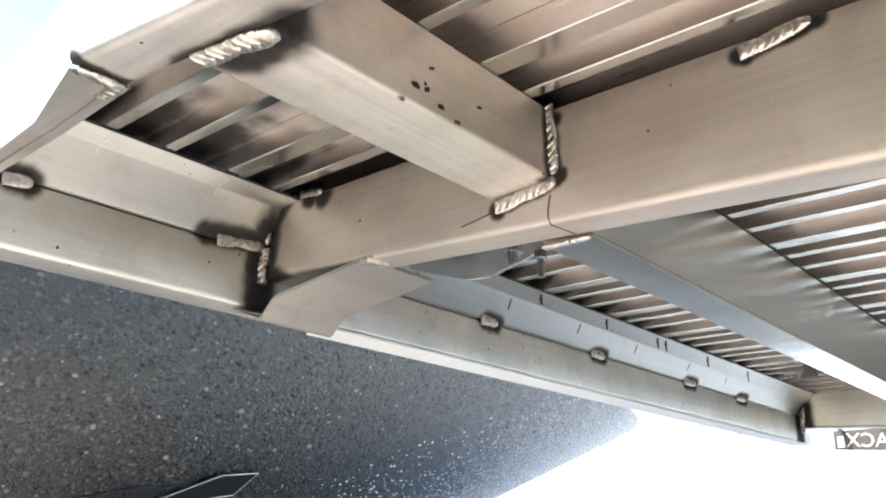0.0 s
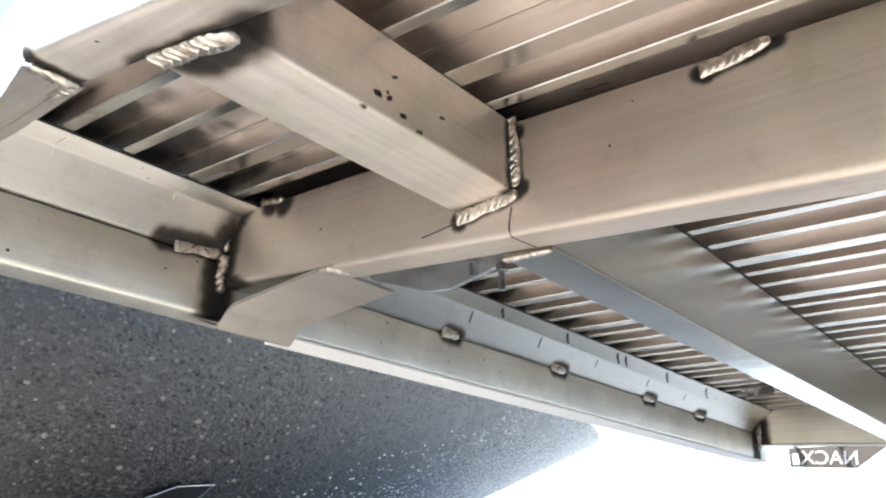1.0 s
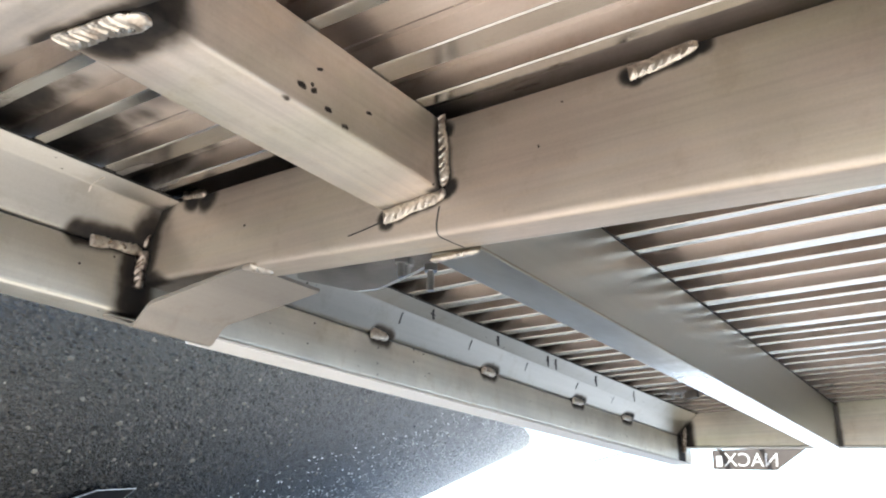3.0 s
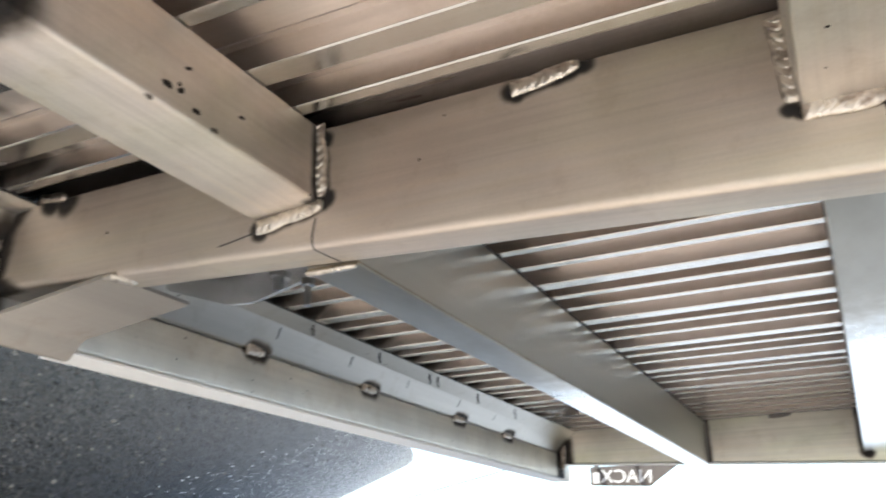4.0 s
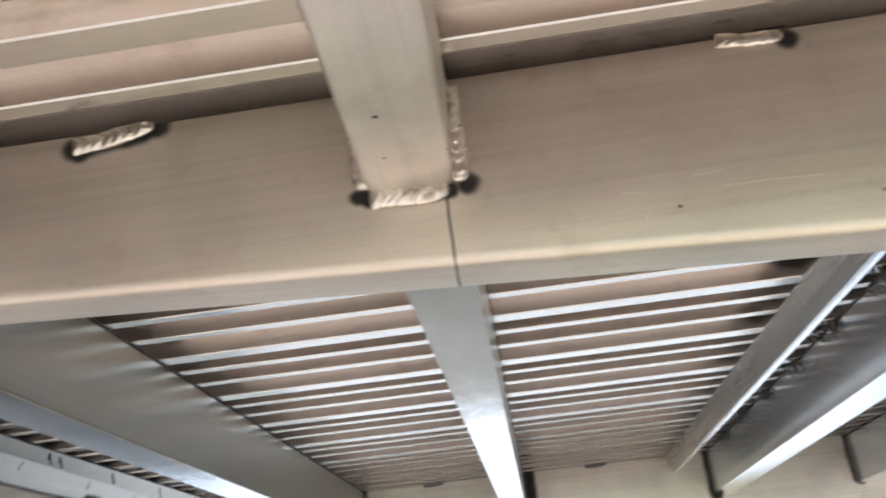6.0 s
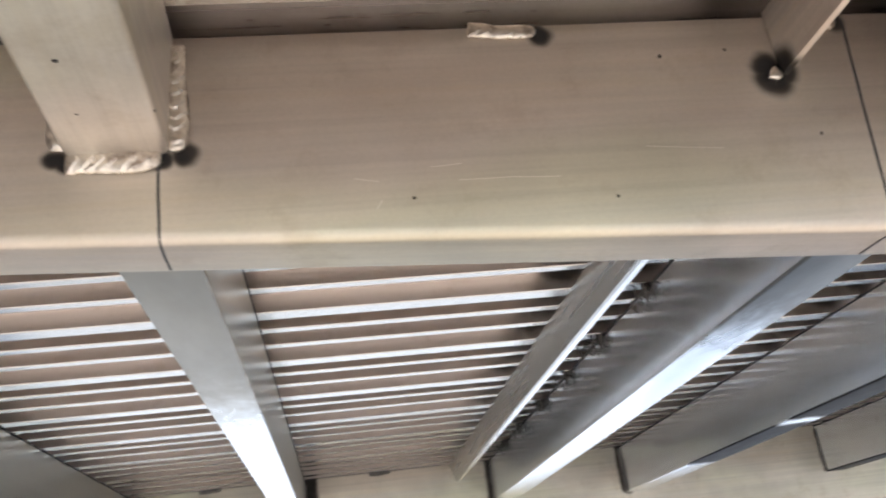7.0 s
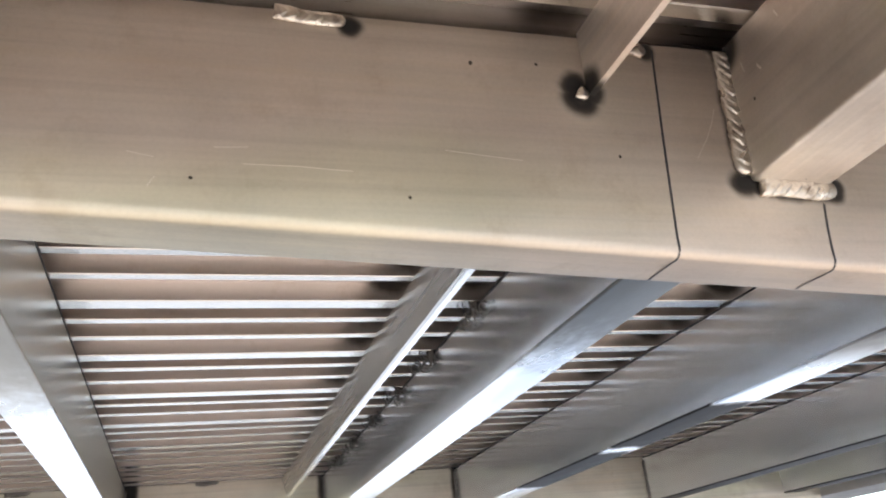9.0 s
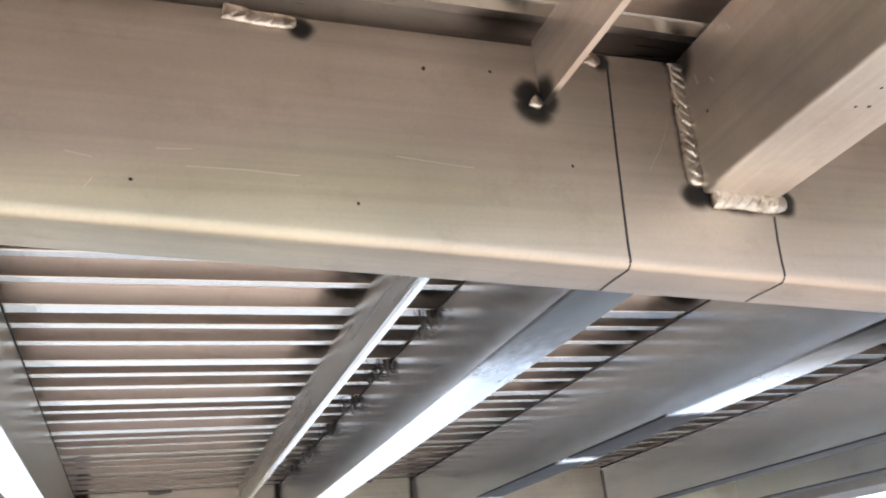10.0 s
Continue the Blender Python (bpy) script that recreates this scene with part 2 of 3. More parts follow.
MAIN_METAL = aluminium("sooty warm aluminium", (0.695, 0.622, 0.545), 0.54, "x", SOOT_MAIN, 0.16, 0.0, 0.9)
SPATTER = [((0.06, y, z), (0.06, y + 0.035, z + 0.012), r) for y, z, r in ((-1.73, 0.25, 0.04), (-1.62, 0.43, 0.034), (-1.5, 0.44, 0.028), (-1.36, 0.36, 0.022), (-1.19, 0.31, 0.036), (-0.93, 0.52, 0.02), (-1.45, 0.62, 0.016))]
NEAR_METAL = aluminium("dull spattered aluminium", (0.81, 0.755, 0.69), 0.52, "y", SPATTER + [((0.02, -0.02, 0.95), (0.05, -0.02, 0.3), 0.14), ((0.05, -2.8, 0.35), (0.05, -2.9, 0.8), 0.5), ((-0.3, -2.7, 0.25), (0.1, -2.7, 0.25), 0.3), ((7.15, -0.02, 0.5), (7.15, -0.02, 0.5), 0.2), ((8.12, -0.02, 0.9), (8.12, -0.02, 0.85), 0.2)], 0.22, 0.6, 0.9)
TACKS = [(3.62, 3.98), (6.45, 6.85), (9.75, 10.2), (12.2, 12.65)]
SIDE_SOOT = [((-3.5, a + 0.1, 0.41), (-3.5, b, 0.41), 0.2) for a, b in TACKS] + [((-3.5, -0.05, 0.9), (-3.5, -0.05, -0.1), 0.3), ((-3.5, -0.75, 0.44), (-3.5, -0.2, 0.5), 0.2), ((-3.5, -2.5, 0.4), (-3.5, -2.6, 0.4), 0.2), ((-3.5, FAR_Y, 0.6), (-3.5, FAR_Y, -0.1), 0.4)]
RAIL_METAL = aluminium("satin aluminium", (0.56, 0.55, 0.515), 0.40, "y", SIDE_SOOT, 0.2, 0.5, 0.5)
LEFT_METAL = aluminium("dull grey aluminium", (0.84, 0.82, 0.74), 0.46, "y", SIDE_SOOT, 0.22, 0.9, 0.7)
JOIST_METAL = aluminium("bright aluminium", (0.86, 0.9, 0.94), 0.19, "y", (), 0.16, 0.0, 0.45, 0.75)
BOX_METAL = aluminium("grey box aluminium", (0.58, 0.59, 0.55), 0.31, "y", (), 0.12, 0.0, 0.25)
ANGLE_METAL = aluminium("satin angle aluminium", (0.60, 0.585, 0.56), 0.27, "y", (), 0.1, 0.0, 0.3)
# darker upright marks where the stringers and the side meet the end beam
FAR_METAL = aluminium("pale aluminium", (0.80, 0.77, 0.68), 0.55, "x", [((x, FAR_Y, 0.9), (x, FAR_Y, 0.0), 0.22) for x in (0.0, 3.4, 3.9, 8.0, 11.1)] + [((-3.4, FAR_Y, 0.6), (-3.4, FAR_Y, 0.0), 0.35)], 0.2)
DECK_SOOT_SHADE = [((-3.3, y, 1.25), (-2.75, y, 1.25), 0.55) for y in (-1.9, -1.22, -0.52)] + [((-3.3, y, 1.3), (-2.2, y + 0.05, 1.3), 0.3) for y in (-1.8, -1.15, -0.48)] + [((-3.3, -0.05, 1.2), (-0.6, -0.05, 1.2), 0.34)]
# burns, plus painted reflections and gap shade along the stringers and rail
DECK_SOOT_SHADE += [((x, 0.2, 1.27), (x, 14.0, 1.27), r) for x, r in ((7.08, 0.44), (7.95, 0.36), (11.05, 0.44), (-3.1, 0.5), (0.3, 0.26), (3.3, 0.2), (15.95, 0.4))]
DECK_MARK_Z = 1.125
DECK_METAL = aluminium("extruded deck aluminium", (0.78, 0.71, 0.655), 0.32, "x", DECK_SOOT_SHADE, 0.14, 0.0, 0.5, below=DECK_MARK_Z)
FOOT_METAL = aluminium("polished deck feet", (0.60, 0.585, 0.555), 0.2, "x", DECK_SOOT_SHADE, 0.1, 0.0, 0.5)
def weld_material(name, tint, dark, share):
    m, nt, b = nodes_of(name)
    geo = nt.nodes.new("ShaderNodeNewGeometry")
    pos = geo.outputs["Position"]
    blot = noise_tex(nt, pos, 130, 4)
    col = ramp(nt, blot, [(share - 0.12, dark), (share + 0.06, tint)])
    nt.links.new(col, b.inputs["Base Color"])
    nt.links.new(math_node(nt, "SUBTRACT", 0.62, math_node(nt, "MULTIPLY", blot, 0.55)), b.inputs["Roughness"])
    b.inputs["Metallic"].default_value = 1.0
    bump = add(nt, "ShaderNodeBump", Strength=0.7, Distance=0.0012)
    nt.links.new(noise_tex(nt, pos, 420, 3), bump.inputs["Height"])
    nt.links.new(bump.outputs[0], b.inputs["Normal"])
    return m


WELD_METAL = weld_material("weld metal", (0.70, 0.645, 0.565), (0.36, 0.30, 0.25), 0.42)
WELD_SOOTY = weld_material("sooty weld metal", (0.50, 0.43, 0.37), (0.09, 0.075, 0.065), 0.48)
GUSSET_METAL = aluminium("brownish dull aluminium", (0.46, 0.43, 0.39), 0.5, "y", (), 0.15, 0.0, 0.5)
OUTER_METAL = aluminium("outer beam aluminium", (0.85, 0.79, 0.71), 0.42, "x", [((-0.35, -2.98, 0.1), (0.25, -2.9, 0.1), 0.17), ((0.3, -2.85, 0.1), (0.4, -2.85, 0.1), 0.25), ((-0.85, -3.4, 0.1), (-0.85, -3.08, 0.1), 0.12)], 0.25, 0.5)
DARK_METAL = aluminium("dark grey aluminium", (0.27, 0.255, 0.245), 0.3, "x", (), 0.3)
GAP_BLACK = plain("black gap shade", (0.02, 0.02, 0.02), 0.7, 0, 0.3, 200, 0.1)
MARK_INK = plain("black marker ink", (0.02, 0.02, 0.025), 0.6, 0, 0.3, 300, 0)
PALE = plain("bare scratched metal", (0.86, 0.82, 0.76), 0.5, 1.0, 0.1, 200, 0)
FAINT = plain("dull scratched metal", (0.74, 0.69, 0.62), 0.5, 1.0, 0.1, 200, 0)
ZINC = plain("zinc plated steel", (0.55, 0.56, 0.57), 0.3, 1.0, 0.15, 80, 0.05)
BURR = plain("grey metal shavings", (0.12, 0.11, 0.10), 0.5, 0.6, 0.4, 120, 0.2)
EARTH = plain("dry sandy earth", (0.60, 0.53, 0.45), 0.9, 0, 0.2, 9, 0.4)
CONCRETE = plain("pale sunlit concrete", (0.53, 0.535, 0.52), 0.85, 0, 0.15, 12, 0.3)
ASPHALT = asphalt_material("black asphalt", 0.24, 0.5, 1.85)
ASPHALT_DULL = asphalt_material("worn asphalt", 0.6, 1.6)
PLASTER = plain("pale grey render", (0.42, 0.42, 0.41), 0.85, 0, 0.2, 14, 0.4)
BLACK = plain("black painted metal", (0.012, 0.012, 0.013), 0.3, 0, 0.3, 60, 0.05)
SIGN_DARK = plain("dark sign paint", (0.10, 0.085, 0.075), 0.6, 0, 0.2, 60, 0.05)
SIGN_WHITE = plain("white letter paint", (0.8, 0.8, 0.78), 0.6, 0, 0.05, 60, 0.02)


# ---------------------------------------------------------------- mesh helpers
def finish(bm, name, material, smooth=True):
    bmesh.ops.recalc_face_normals(bm, faces=bm.faces[:])
    me = bpy.data.meshes.new(name)
    bm.to_mesh(me)
    bm.free()
    me.materials.append(material)
    if smooth:
        # only the narrow faces of rounded edges are shaded smooth
        for p in me.polygons:
            v = [me.vertices[i].co for i in p.vertices]
            longest = max((v[i] - v[i - 1]).length for i in range(len(v)))
            p.use_smooth = smooth == "all" or p.area / max(longest, 1e-6) < 0.0045
        me.set_sharp_from_angle(angle=radians(60))
    return me


def thing(name, bm, material, label, category, group="", kind="", smooth=True):
    return tagged(new(name, finish(bm, name, material, smooth)), label, category, group, kind)


def part(name, bm, material, parent, label="", smooth=True, kind=""):
    ob = new(name, finish(bm, name, material, smooth))
    ob.parent = parent
    ob.matrix_parent_inverse = parent.matrix_basis.inverted()
    return tagged(ob, label, kind=kind)


def empty(name, place, label, category, group="", kind=""):
    ob = new(name)
    ob.matrix_world = Matrix.Translation(place)
    ob.empty_display_size = 0.02
    return tagged(ob, label, category, group, kind)


def loft(bm, rings, closed=True, caps=True):
    """Skin between rings of points."""
    vs = [[bm.verts.new(p) for p in ring] for ring in rings]
    n = len(rings[0])
    for a, b in zip(vs, vs[1:]):
        for i in range(n if closed else n - 1):
            j = (i + 1) % n
            bm.faces.new((a[i], a[j], b[j], b[i]))
    if caps and closed:
        bm.faces.new(vs[0][::-1])
        bm.faces.new(vs[-1])
    return vs


def rounded(pts, r, seg=3, skip=()):
    """Round the corners of a closed 2D outline."""
    out = []
    n = len(pts)
    for i in range(n):
        p, a, b = Vector(pts[i]), Vector(pts[i - 1]), Vector(pts[(i + 1) % n])
        u, w = (a - p), (b - p)
        rr = min(r, u.length * 0.45, w.length * 0.45)
        if i in skip or rr < 1e-5:
            out.append(p)
            continue
        u, w = p + u.normalized() * rr, p + w.normalized() * rr
        for k in range(seg + 1):
            t = k / seg
            out.append(u * (1 - t) ** 2 + p * 2 * t * (1 - t) + w * t * t)
    return out


def box_outline(w, h, r):
    return rounded([(0, 0), (w, 0), (w, h), (0, h)], r, 3)


def box(bm, lo, hi, f=None):
    """A box between two corners in decimetres, through f if given."""
    f = f or P
    v = [bm.verts.new(f(x, y, z)) for x in (lo[0], hi[0]) for y in (lo[1], hi[1]) for z in (lo[2], hi[2])]
    for q in ((0, 1, 3, 2), (4, 6, 7, 5), (0, 4, 5, 1), (2, 3, 7, 6), (0, 2, 6, 4), (1, 5, 7, 3)):
        bm.faces.new([v[i] for i in q])


def bead(bm, pts, r, seed=1, ripple=0.42, pitch=0.066, flat=0.36, up=(0, -1, 0)):
    """A weld bead along a path in decimetres: flat overlapping crescents, uneven in width."""
    rnd = random.Random(seed)
    pts = [Vector(p) for p in pts]
    total = sum((b - a).length for a, b in zip(pts, pts[1:]))
    n = max(12, int(total / pitch * 9))
    rings = []
    for k in range(n + 1):
        s = total * k / n
        d = s
        for a, b in zip(pts, pts[1:]):
            L = (b - a).length
            if d <= L + 1e-9:
                c, tan = a.lerp(b, min(1, d / L)), (b - a).normalized()
                break
            d -= L
        out = Vector(up)
        side = tan.cross(out).normalized()
        out = side.cross(tan).normalized()
        near_end = min(1.0, s / r, (total - s) / r)
        end = 0.35 + 0.65 * math.sqrt(max(0.0, 1 - (1 - near_end) ** 2))
        saw = (s / pitch + 0.3 * noise.noise(Vector((s * 6, seed, 1)))) % 1.0
        wide = noise.noise(Vector((s * 5, seed * 1.7, 0)))
        rr = r * end * (0.98 + 0.26 * wide)
        hh = rr * flat * (1 + ripple * (saw / 0.85 if saw < 0.85 else (1 - saw) / 0.15) + 0.35 * noise.noise(Vector((s * 11, seed, 3))))
        c = c + side * 0.14 * r * noise.noise(Vector((s * 4, 7, seed)))
        ring = []
        for i in range(16):
            q = 2 * math.pi * i / 16
            rough = noise.noise(Vector((s * 45 + seed, math.cos(q) * 4, math.sin(q) * 4)))
            back = 0.95 * r * abs(math.cos(q)) ** 1.15 * near_end
            ring.append(P(*(c + side * math.cos(q) * rr * (1 + 0.08 * rough) + out * math.sin(q) * hh * (1 + 0.2 * rough) - tan * back)))
        rings.append(ring)
    loft(bm, rings)


def lerp(a, b, k):
    return a + (b - a) * k


# ---------------------------------------------------------------- setting
def grid_sheet(bm, xs, ys, fz):
    vs = [[bm.verts.new((x, y, fz(x, y))) for y in ys] for x in xs]
    for i in range(len(xs) - 1):
        for j in range(len(ys) - 1):
            bm.faces.new((vs[i][j], vs[i + 1][j], vs[i + 1][j + 1], vs[i][j + 1]))


bm = bmesh.new()
grid_sheet(bm, [-900, -60, -12, -4, 0, 4, 12, 60, 900], [-900, -60, -12, -4, 0, 4, 12, 60, 900], lambda x, y: 0.0)
thing("ground", bm, CONCRETE, "pale sunlit concrete yard reaching the horizon", "ground", kind="structure")

# unseen warm ground, added for the brown light on the near metal
bm = bmesh.new()
grid_sheet(bm, [-60, -6, -1.5, 1.7, 6, 60], [-60, -12, -4, 0, 0.9], lambda x, y: 0.004)
thing("pavement", bm, EARTH, "unseen warm-coloured ground added to warm the reflections", "ground", kind="structure")

# the asphalt ground is stood up as a wall and leans a little towards the bed
SLOPE = Matrix(((0.9924, 0.0785, 0.0947, -0.1105), (-0.0803, 0.9967, 0.0126, -0.017), (-0.0933, -0.0201, 0.9954, 0.0042), (0, 0, 0, 1)))


def wall_start(z):
    """Where along y the wall begins to bend away, by height."""
    return max(-12.0, 0.0 + 2.6 * z)


def wall_x(y, z):
    k = max(0.0, min(1.0, (y - wall_start(z)) / 60))
    return -75 + 60 * math.sqrt(1 - k * k)


bm = bmesh.new()
rings = []
for z in (-12, -4.2, -3, -2, -1, 0, 1, 2, 2.6):
    ys = wall_start(z)
    row = [(-15, -60), (-15, -30), (-15, -13)]
    row += [(-75 + 60 * math.cos(q), ys + 60 * math.sin(q)) for q in [math.pi / 2 * i / 60 for i in range(61)]]
    row += [(-110, ys + 60), (-110, -60)]
    rings.append([SLOPE @ P(x, y, z) for x, y in row])
loft(bm, rings)
west = thing("upright_asphalt", bm, ASPHALT, "black speckled asphalt ground in the shade, stood up as a wall beside the bed", "wall", kind="structure")

CHIPS, nt_c, b_c = nodes_of("mixed stone chips")
geo_c = nt_c.nodes.new("ShaderNodeNewGeometry")
nt_c.links.new(ramp(nt_c, geo_c.outputs["Random Per Island"], [(0.0, (0.012, 0.012, 0.012)), (0.55, (0.03, 0.029, 0.027)), (0.9, (0.06, 0.056, 0.048)), (0.97, (0.10, 0.095, 0.08)), (1.0, (0.22, 0.2, 0.16))]), b_c.inputs["Base Color"])
b_c.inputs["Roughness"].default_value, b_c.inputs["IOR"].default_value = 0.26, 1.65
b_c.inputs["Specular Tint"].default_value = (1.0, 0.94, 0.86, 1)
rnd = random.Random(7)
cv, cf = [], []
for k in range(17000):
    y, z = rnd.uniform(-2.5, 34), rnd.uniform(-4.0, 2.5)
    r = rnd.choice((0.022, 0.03, 0.03, 0.04, 0.04, 0.055)) * rnd.uniform(0.8, 1.3)
    a0, h, long_ = rnd.uniform(0, 6.28), r * rnd.uniform(0.08, 0.3), rnd.uniform(1.0, 1.8)
    n = len(cv)
    for i in range(5):
        q = a0 + i * 1.2566
        yy, zz = y + r * long_ * math.cos(q), z + r * math.sin(q)
        cv.append(SLOPE @ P(wall_x(yy, zz) - 0.004, yy, zz))
    ty, tz = y + rnd.uniform(-0.5, 0.5) * r, z + rnd.uniform(-0.5, 0.5) * r
    cv.append(SLOPE @ P(wall_x(ty, tz) + h, ty, tz))
    cf += [(n + i, n + (i + 1) % 5, n + 5) for i in range(5)]
me = bpy.data.meshes.new("stone_chip")
me.from_pydata(cv, [], cf)
me.materials.append(CHIPS)
chips = new("stone_chip", me)
chips.parent = west
tagged(chips, "dark and pale stone chips set in the asphalt", kind="stuff")

# pale chips, denser with distance, imitate the sparkling glare on the asphalt
GLARE_PALE = plain("pale glare chips", (0.70, 0.69, 0.66), 0.5, 0, 0.2, 300, 0.1)
cv, cf = [], []
while len(cf) < 5 * 26000:
    z, k = rnd.uniform(-6.0, 2.5), 0.28 + 0.66 * rnd.random() ** 0.55
    y = wall_start(z) + 60 * k
    r = rnd.choice((0.012, 0.016, 0.02, 0.03)) * rnd.uniform(0.8, 1.3) * (0.6 + k)
    a0, h, n = rnd.uniform(0, 6.28), r * rnd.uniform(0.3, 0.7), len(cv)
    for i in range(5):
        q = a0 + i * 1.2566
        yy, zz = y + 2.2 * r * math.cos(q), z + r * math.sin(q)
        cv.append(SLOPE @ P(wall_x(yy, zz) - 0.004, yy, zz))
    cv.append(SLOPE @ P(wall_x(y, z) + h, y, z))
    cf += [(n + i, n + (i + 1) % 5, n + 5) for i in range(5)]
me = bpy.data.meshes.new("glare_chip")
me.from_pydata(cv, [], cf)
me.materials.append(GLARE_PALE)
glare = new("glare_chip", me)
glare.parent = west
tagged(glare, "pale chips standing in for the glare on the far asphalt", kind="stuff")

# unseen dark strip, placed to darken what the feet and flanges mirror
bm = bmesh.new()
grid_sheet(bm, [-40, -1.5, 1.7, 40], [0.9, 1.8, 3.1], lambda x, y: 0.004)
thing("road", bm, ASPHALT_DULL, "unseen dark ground strip added to darken the reflections", "road", kind="structure")

# added wall: hides sky beyond the deck, its low opening lets reflections stay bright
bm = bmesh.new()
box(bm, (21, -30, -12), (23, 5, 24))
box(bm, (21, 5, -0.35), (23, 42, 24))
thing("sky_block_east", bm, PLASTER, "unseen pale grey wall added to block sky, open below for reflections", "wall", kind="structure")

# ---------------------------------------------------------------- deck planks
deck = empty("deck", P(8, 6, 1.13), "ribbed extruded aluminium deck planks seen from below", "deck", kind="structure")
PITCH, FEET = 1.788, ((0.0, 0.22), (0.494, 0.125), (1.058, 0.12))


def plank(v0, lo, hi):
    """One plank between lo and hi: a skin with three feet under it, the first one wider and beside the joint."""
    bm = bmesh.new()
    t, e = 0.06, 0.01
    prof = [(lo, 0.0)]
    for k, w in FEET:
        a, c = v0 + k - w / 2, v0 + k + w / 2
        if a < lo or c > hi:
            continue
        drop = FEET_Z - SKIN_Z
        prof += [(a, 0.0), (a, drop + e), (a + e, drop), (c - e, drop), (c, drop + e), (c, 0.0)]
        if k:
            prof += [(c + 0.1, 0.0), (c + 0.105, -0.012), (c + 0.125, -0.012), (c + 0.13, 0.0)]
    prof += [(hi, 0.0), (hi, t), (lo, t)]
    loft(bm, [[P(x, v, SKIN_Z + z) for v, z in prof] for x in (-3.48, 2, 8, 14, 21)])
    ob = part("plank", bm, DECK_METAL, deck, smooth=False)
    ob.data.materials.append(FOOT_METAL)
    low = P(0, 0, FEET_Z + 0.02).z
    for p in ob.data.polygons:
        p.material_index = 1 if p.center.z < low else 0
    return ob


for k in range(-2, 9):
    w = 1.01 + k * PITCH
    plank(w, max(-2.85, w - 0.175), min(FAR_Y + 0.2, w - 0.185 + PITCH))

# ---------------------------------------------------------------- cross channel
def main_section(x, w=0.37, top=0.888):
    z0 = channel_z(x) - 0.055
    h = top - z0
    return [P(x, v, z0 + u) for v, u in rounded([(0, 0), (w, 0), (w, 0.05), (0.05, 0.05), (0.05, h), (0, h)], 0.06, 5, skip=(2, 3, 4, 5))]


bm = bmesh.new()
loft(bm, [main_section(x) for x in (-3.5, -2, 0, 2, 4, 6, 8, 10, 13, 17, 21)])
main = thing("cross_channel", bm, MAIN_METAL, "sooty tapered aluminium cross channel welded under the deck", "beam")

# dark strip added so the gap above the channel reads as shade
dark_gap = empty("dark_gap_strip", P(6, 0.1, 0.95), "dark strip standing in for the shaded gap between channel and deck", "strip")
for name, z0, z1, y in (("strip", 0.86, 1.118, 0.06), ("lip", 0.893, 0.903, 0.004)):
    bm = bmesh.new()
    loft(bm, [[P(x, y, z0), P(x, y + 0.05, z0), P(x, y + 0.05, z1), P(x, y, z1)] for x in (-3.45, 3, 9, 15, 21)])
    part(name, bm, DARK_METAL, dark_gap, smooth=False)


def web(x, z, off=-0.012):
    return (x, off, z)


def stringer_far(xl, xr, z0, label, section, spans, material=None, dull=(0.36, 0.325, 0.26), ragged=1.0, ystart=0.39, top=FEET_Z - 0.024):
    """A stringer under the deck feet, with its lower face as a part of its own."""
    bm, low = bmesh.new(), bmesh.new()
    w, h, t = xr - xl, top - z0, 0.03
    if section == "channel":
        sec = [(0, t), (0.04, t), (0.04, h - 0.04), (w, h - 0.04), (w, h), (0, h)]
    else:
        sec = [(0, t), (w, t), (w, h), (0, h)]
    under = rounded([(0, 0), (w, 0), (w, t), (0, t)], 0.026, 4, skip=(2, 3))
    drift = -0.0065
    for mesh, outline in ((bm, sec), (low, under)):
        loft(mesh, [[P(xl + drift * y + u, y, z0 + v) for u, v in outline] for y in (ystart, 4, 8, 12, FAR_Y)])
    ob = thing("stringer", bm, material or JOIST_METAL, label, "beam", "stringers of the far bay")
    # black strip added as the contact shadow between stringer and deck feet
    gap_strip = bmesh.new()
    loft(gap_strip, [[P(xl + drift * y + u, y, FEET_Z - v) for u, v in ((-0.008, 0.022), (w + 0.008, 0.022), (w + 0.008, 0.001), (-0.008, 0.001))] for y in (ystart, 8, FAR_Y)])
    part("gap_shade", gap_strip, GAP_BLACK, ob, "thin black strip painting the shaded gap under the deck", smooth=False)
    part("lower_flange", low, banded_flange("flange film of " + label, spans, (0.86, 0.9, 0.92), dull, ragged), ob, "scuffed bright lower flange with darker stretches")
    return ob


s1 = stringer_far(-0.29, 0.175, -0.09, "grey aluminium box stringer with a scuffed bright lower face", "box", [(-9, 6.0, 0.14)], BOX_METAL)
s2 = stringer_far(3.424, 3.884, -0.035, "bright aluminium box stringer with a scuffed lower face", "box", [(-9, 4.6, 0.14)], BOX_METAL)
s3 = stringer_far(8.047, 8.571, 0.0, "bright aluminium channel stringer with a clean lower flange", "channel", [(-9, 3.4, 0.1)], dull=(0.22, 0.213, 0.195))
# the near-black stretches from here on are dark reflections put into the colour
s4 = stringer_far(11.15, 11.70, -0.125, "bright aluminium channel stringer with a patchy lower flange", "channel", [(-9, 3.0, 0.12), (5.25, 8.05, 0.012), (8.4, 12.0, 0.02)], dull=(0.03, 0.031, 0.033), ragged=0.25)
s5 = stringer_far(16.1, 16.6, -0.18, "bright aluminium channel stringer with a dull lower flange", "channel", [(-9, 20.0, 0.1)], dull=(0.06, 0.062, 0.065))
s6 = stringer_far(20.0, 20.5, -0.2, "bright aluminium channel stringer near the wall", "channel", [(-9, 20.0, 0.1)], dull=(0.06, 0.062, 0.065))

bar = empty("angle_bar", P(7.2, 6, 0.7), "thin aluminium angle bar hanging under the deck feet", "bar")
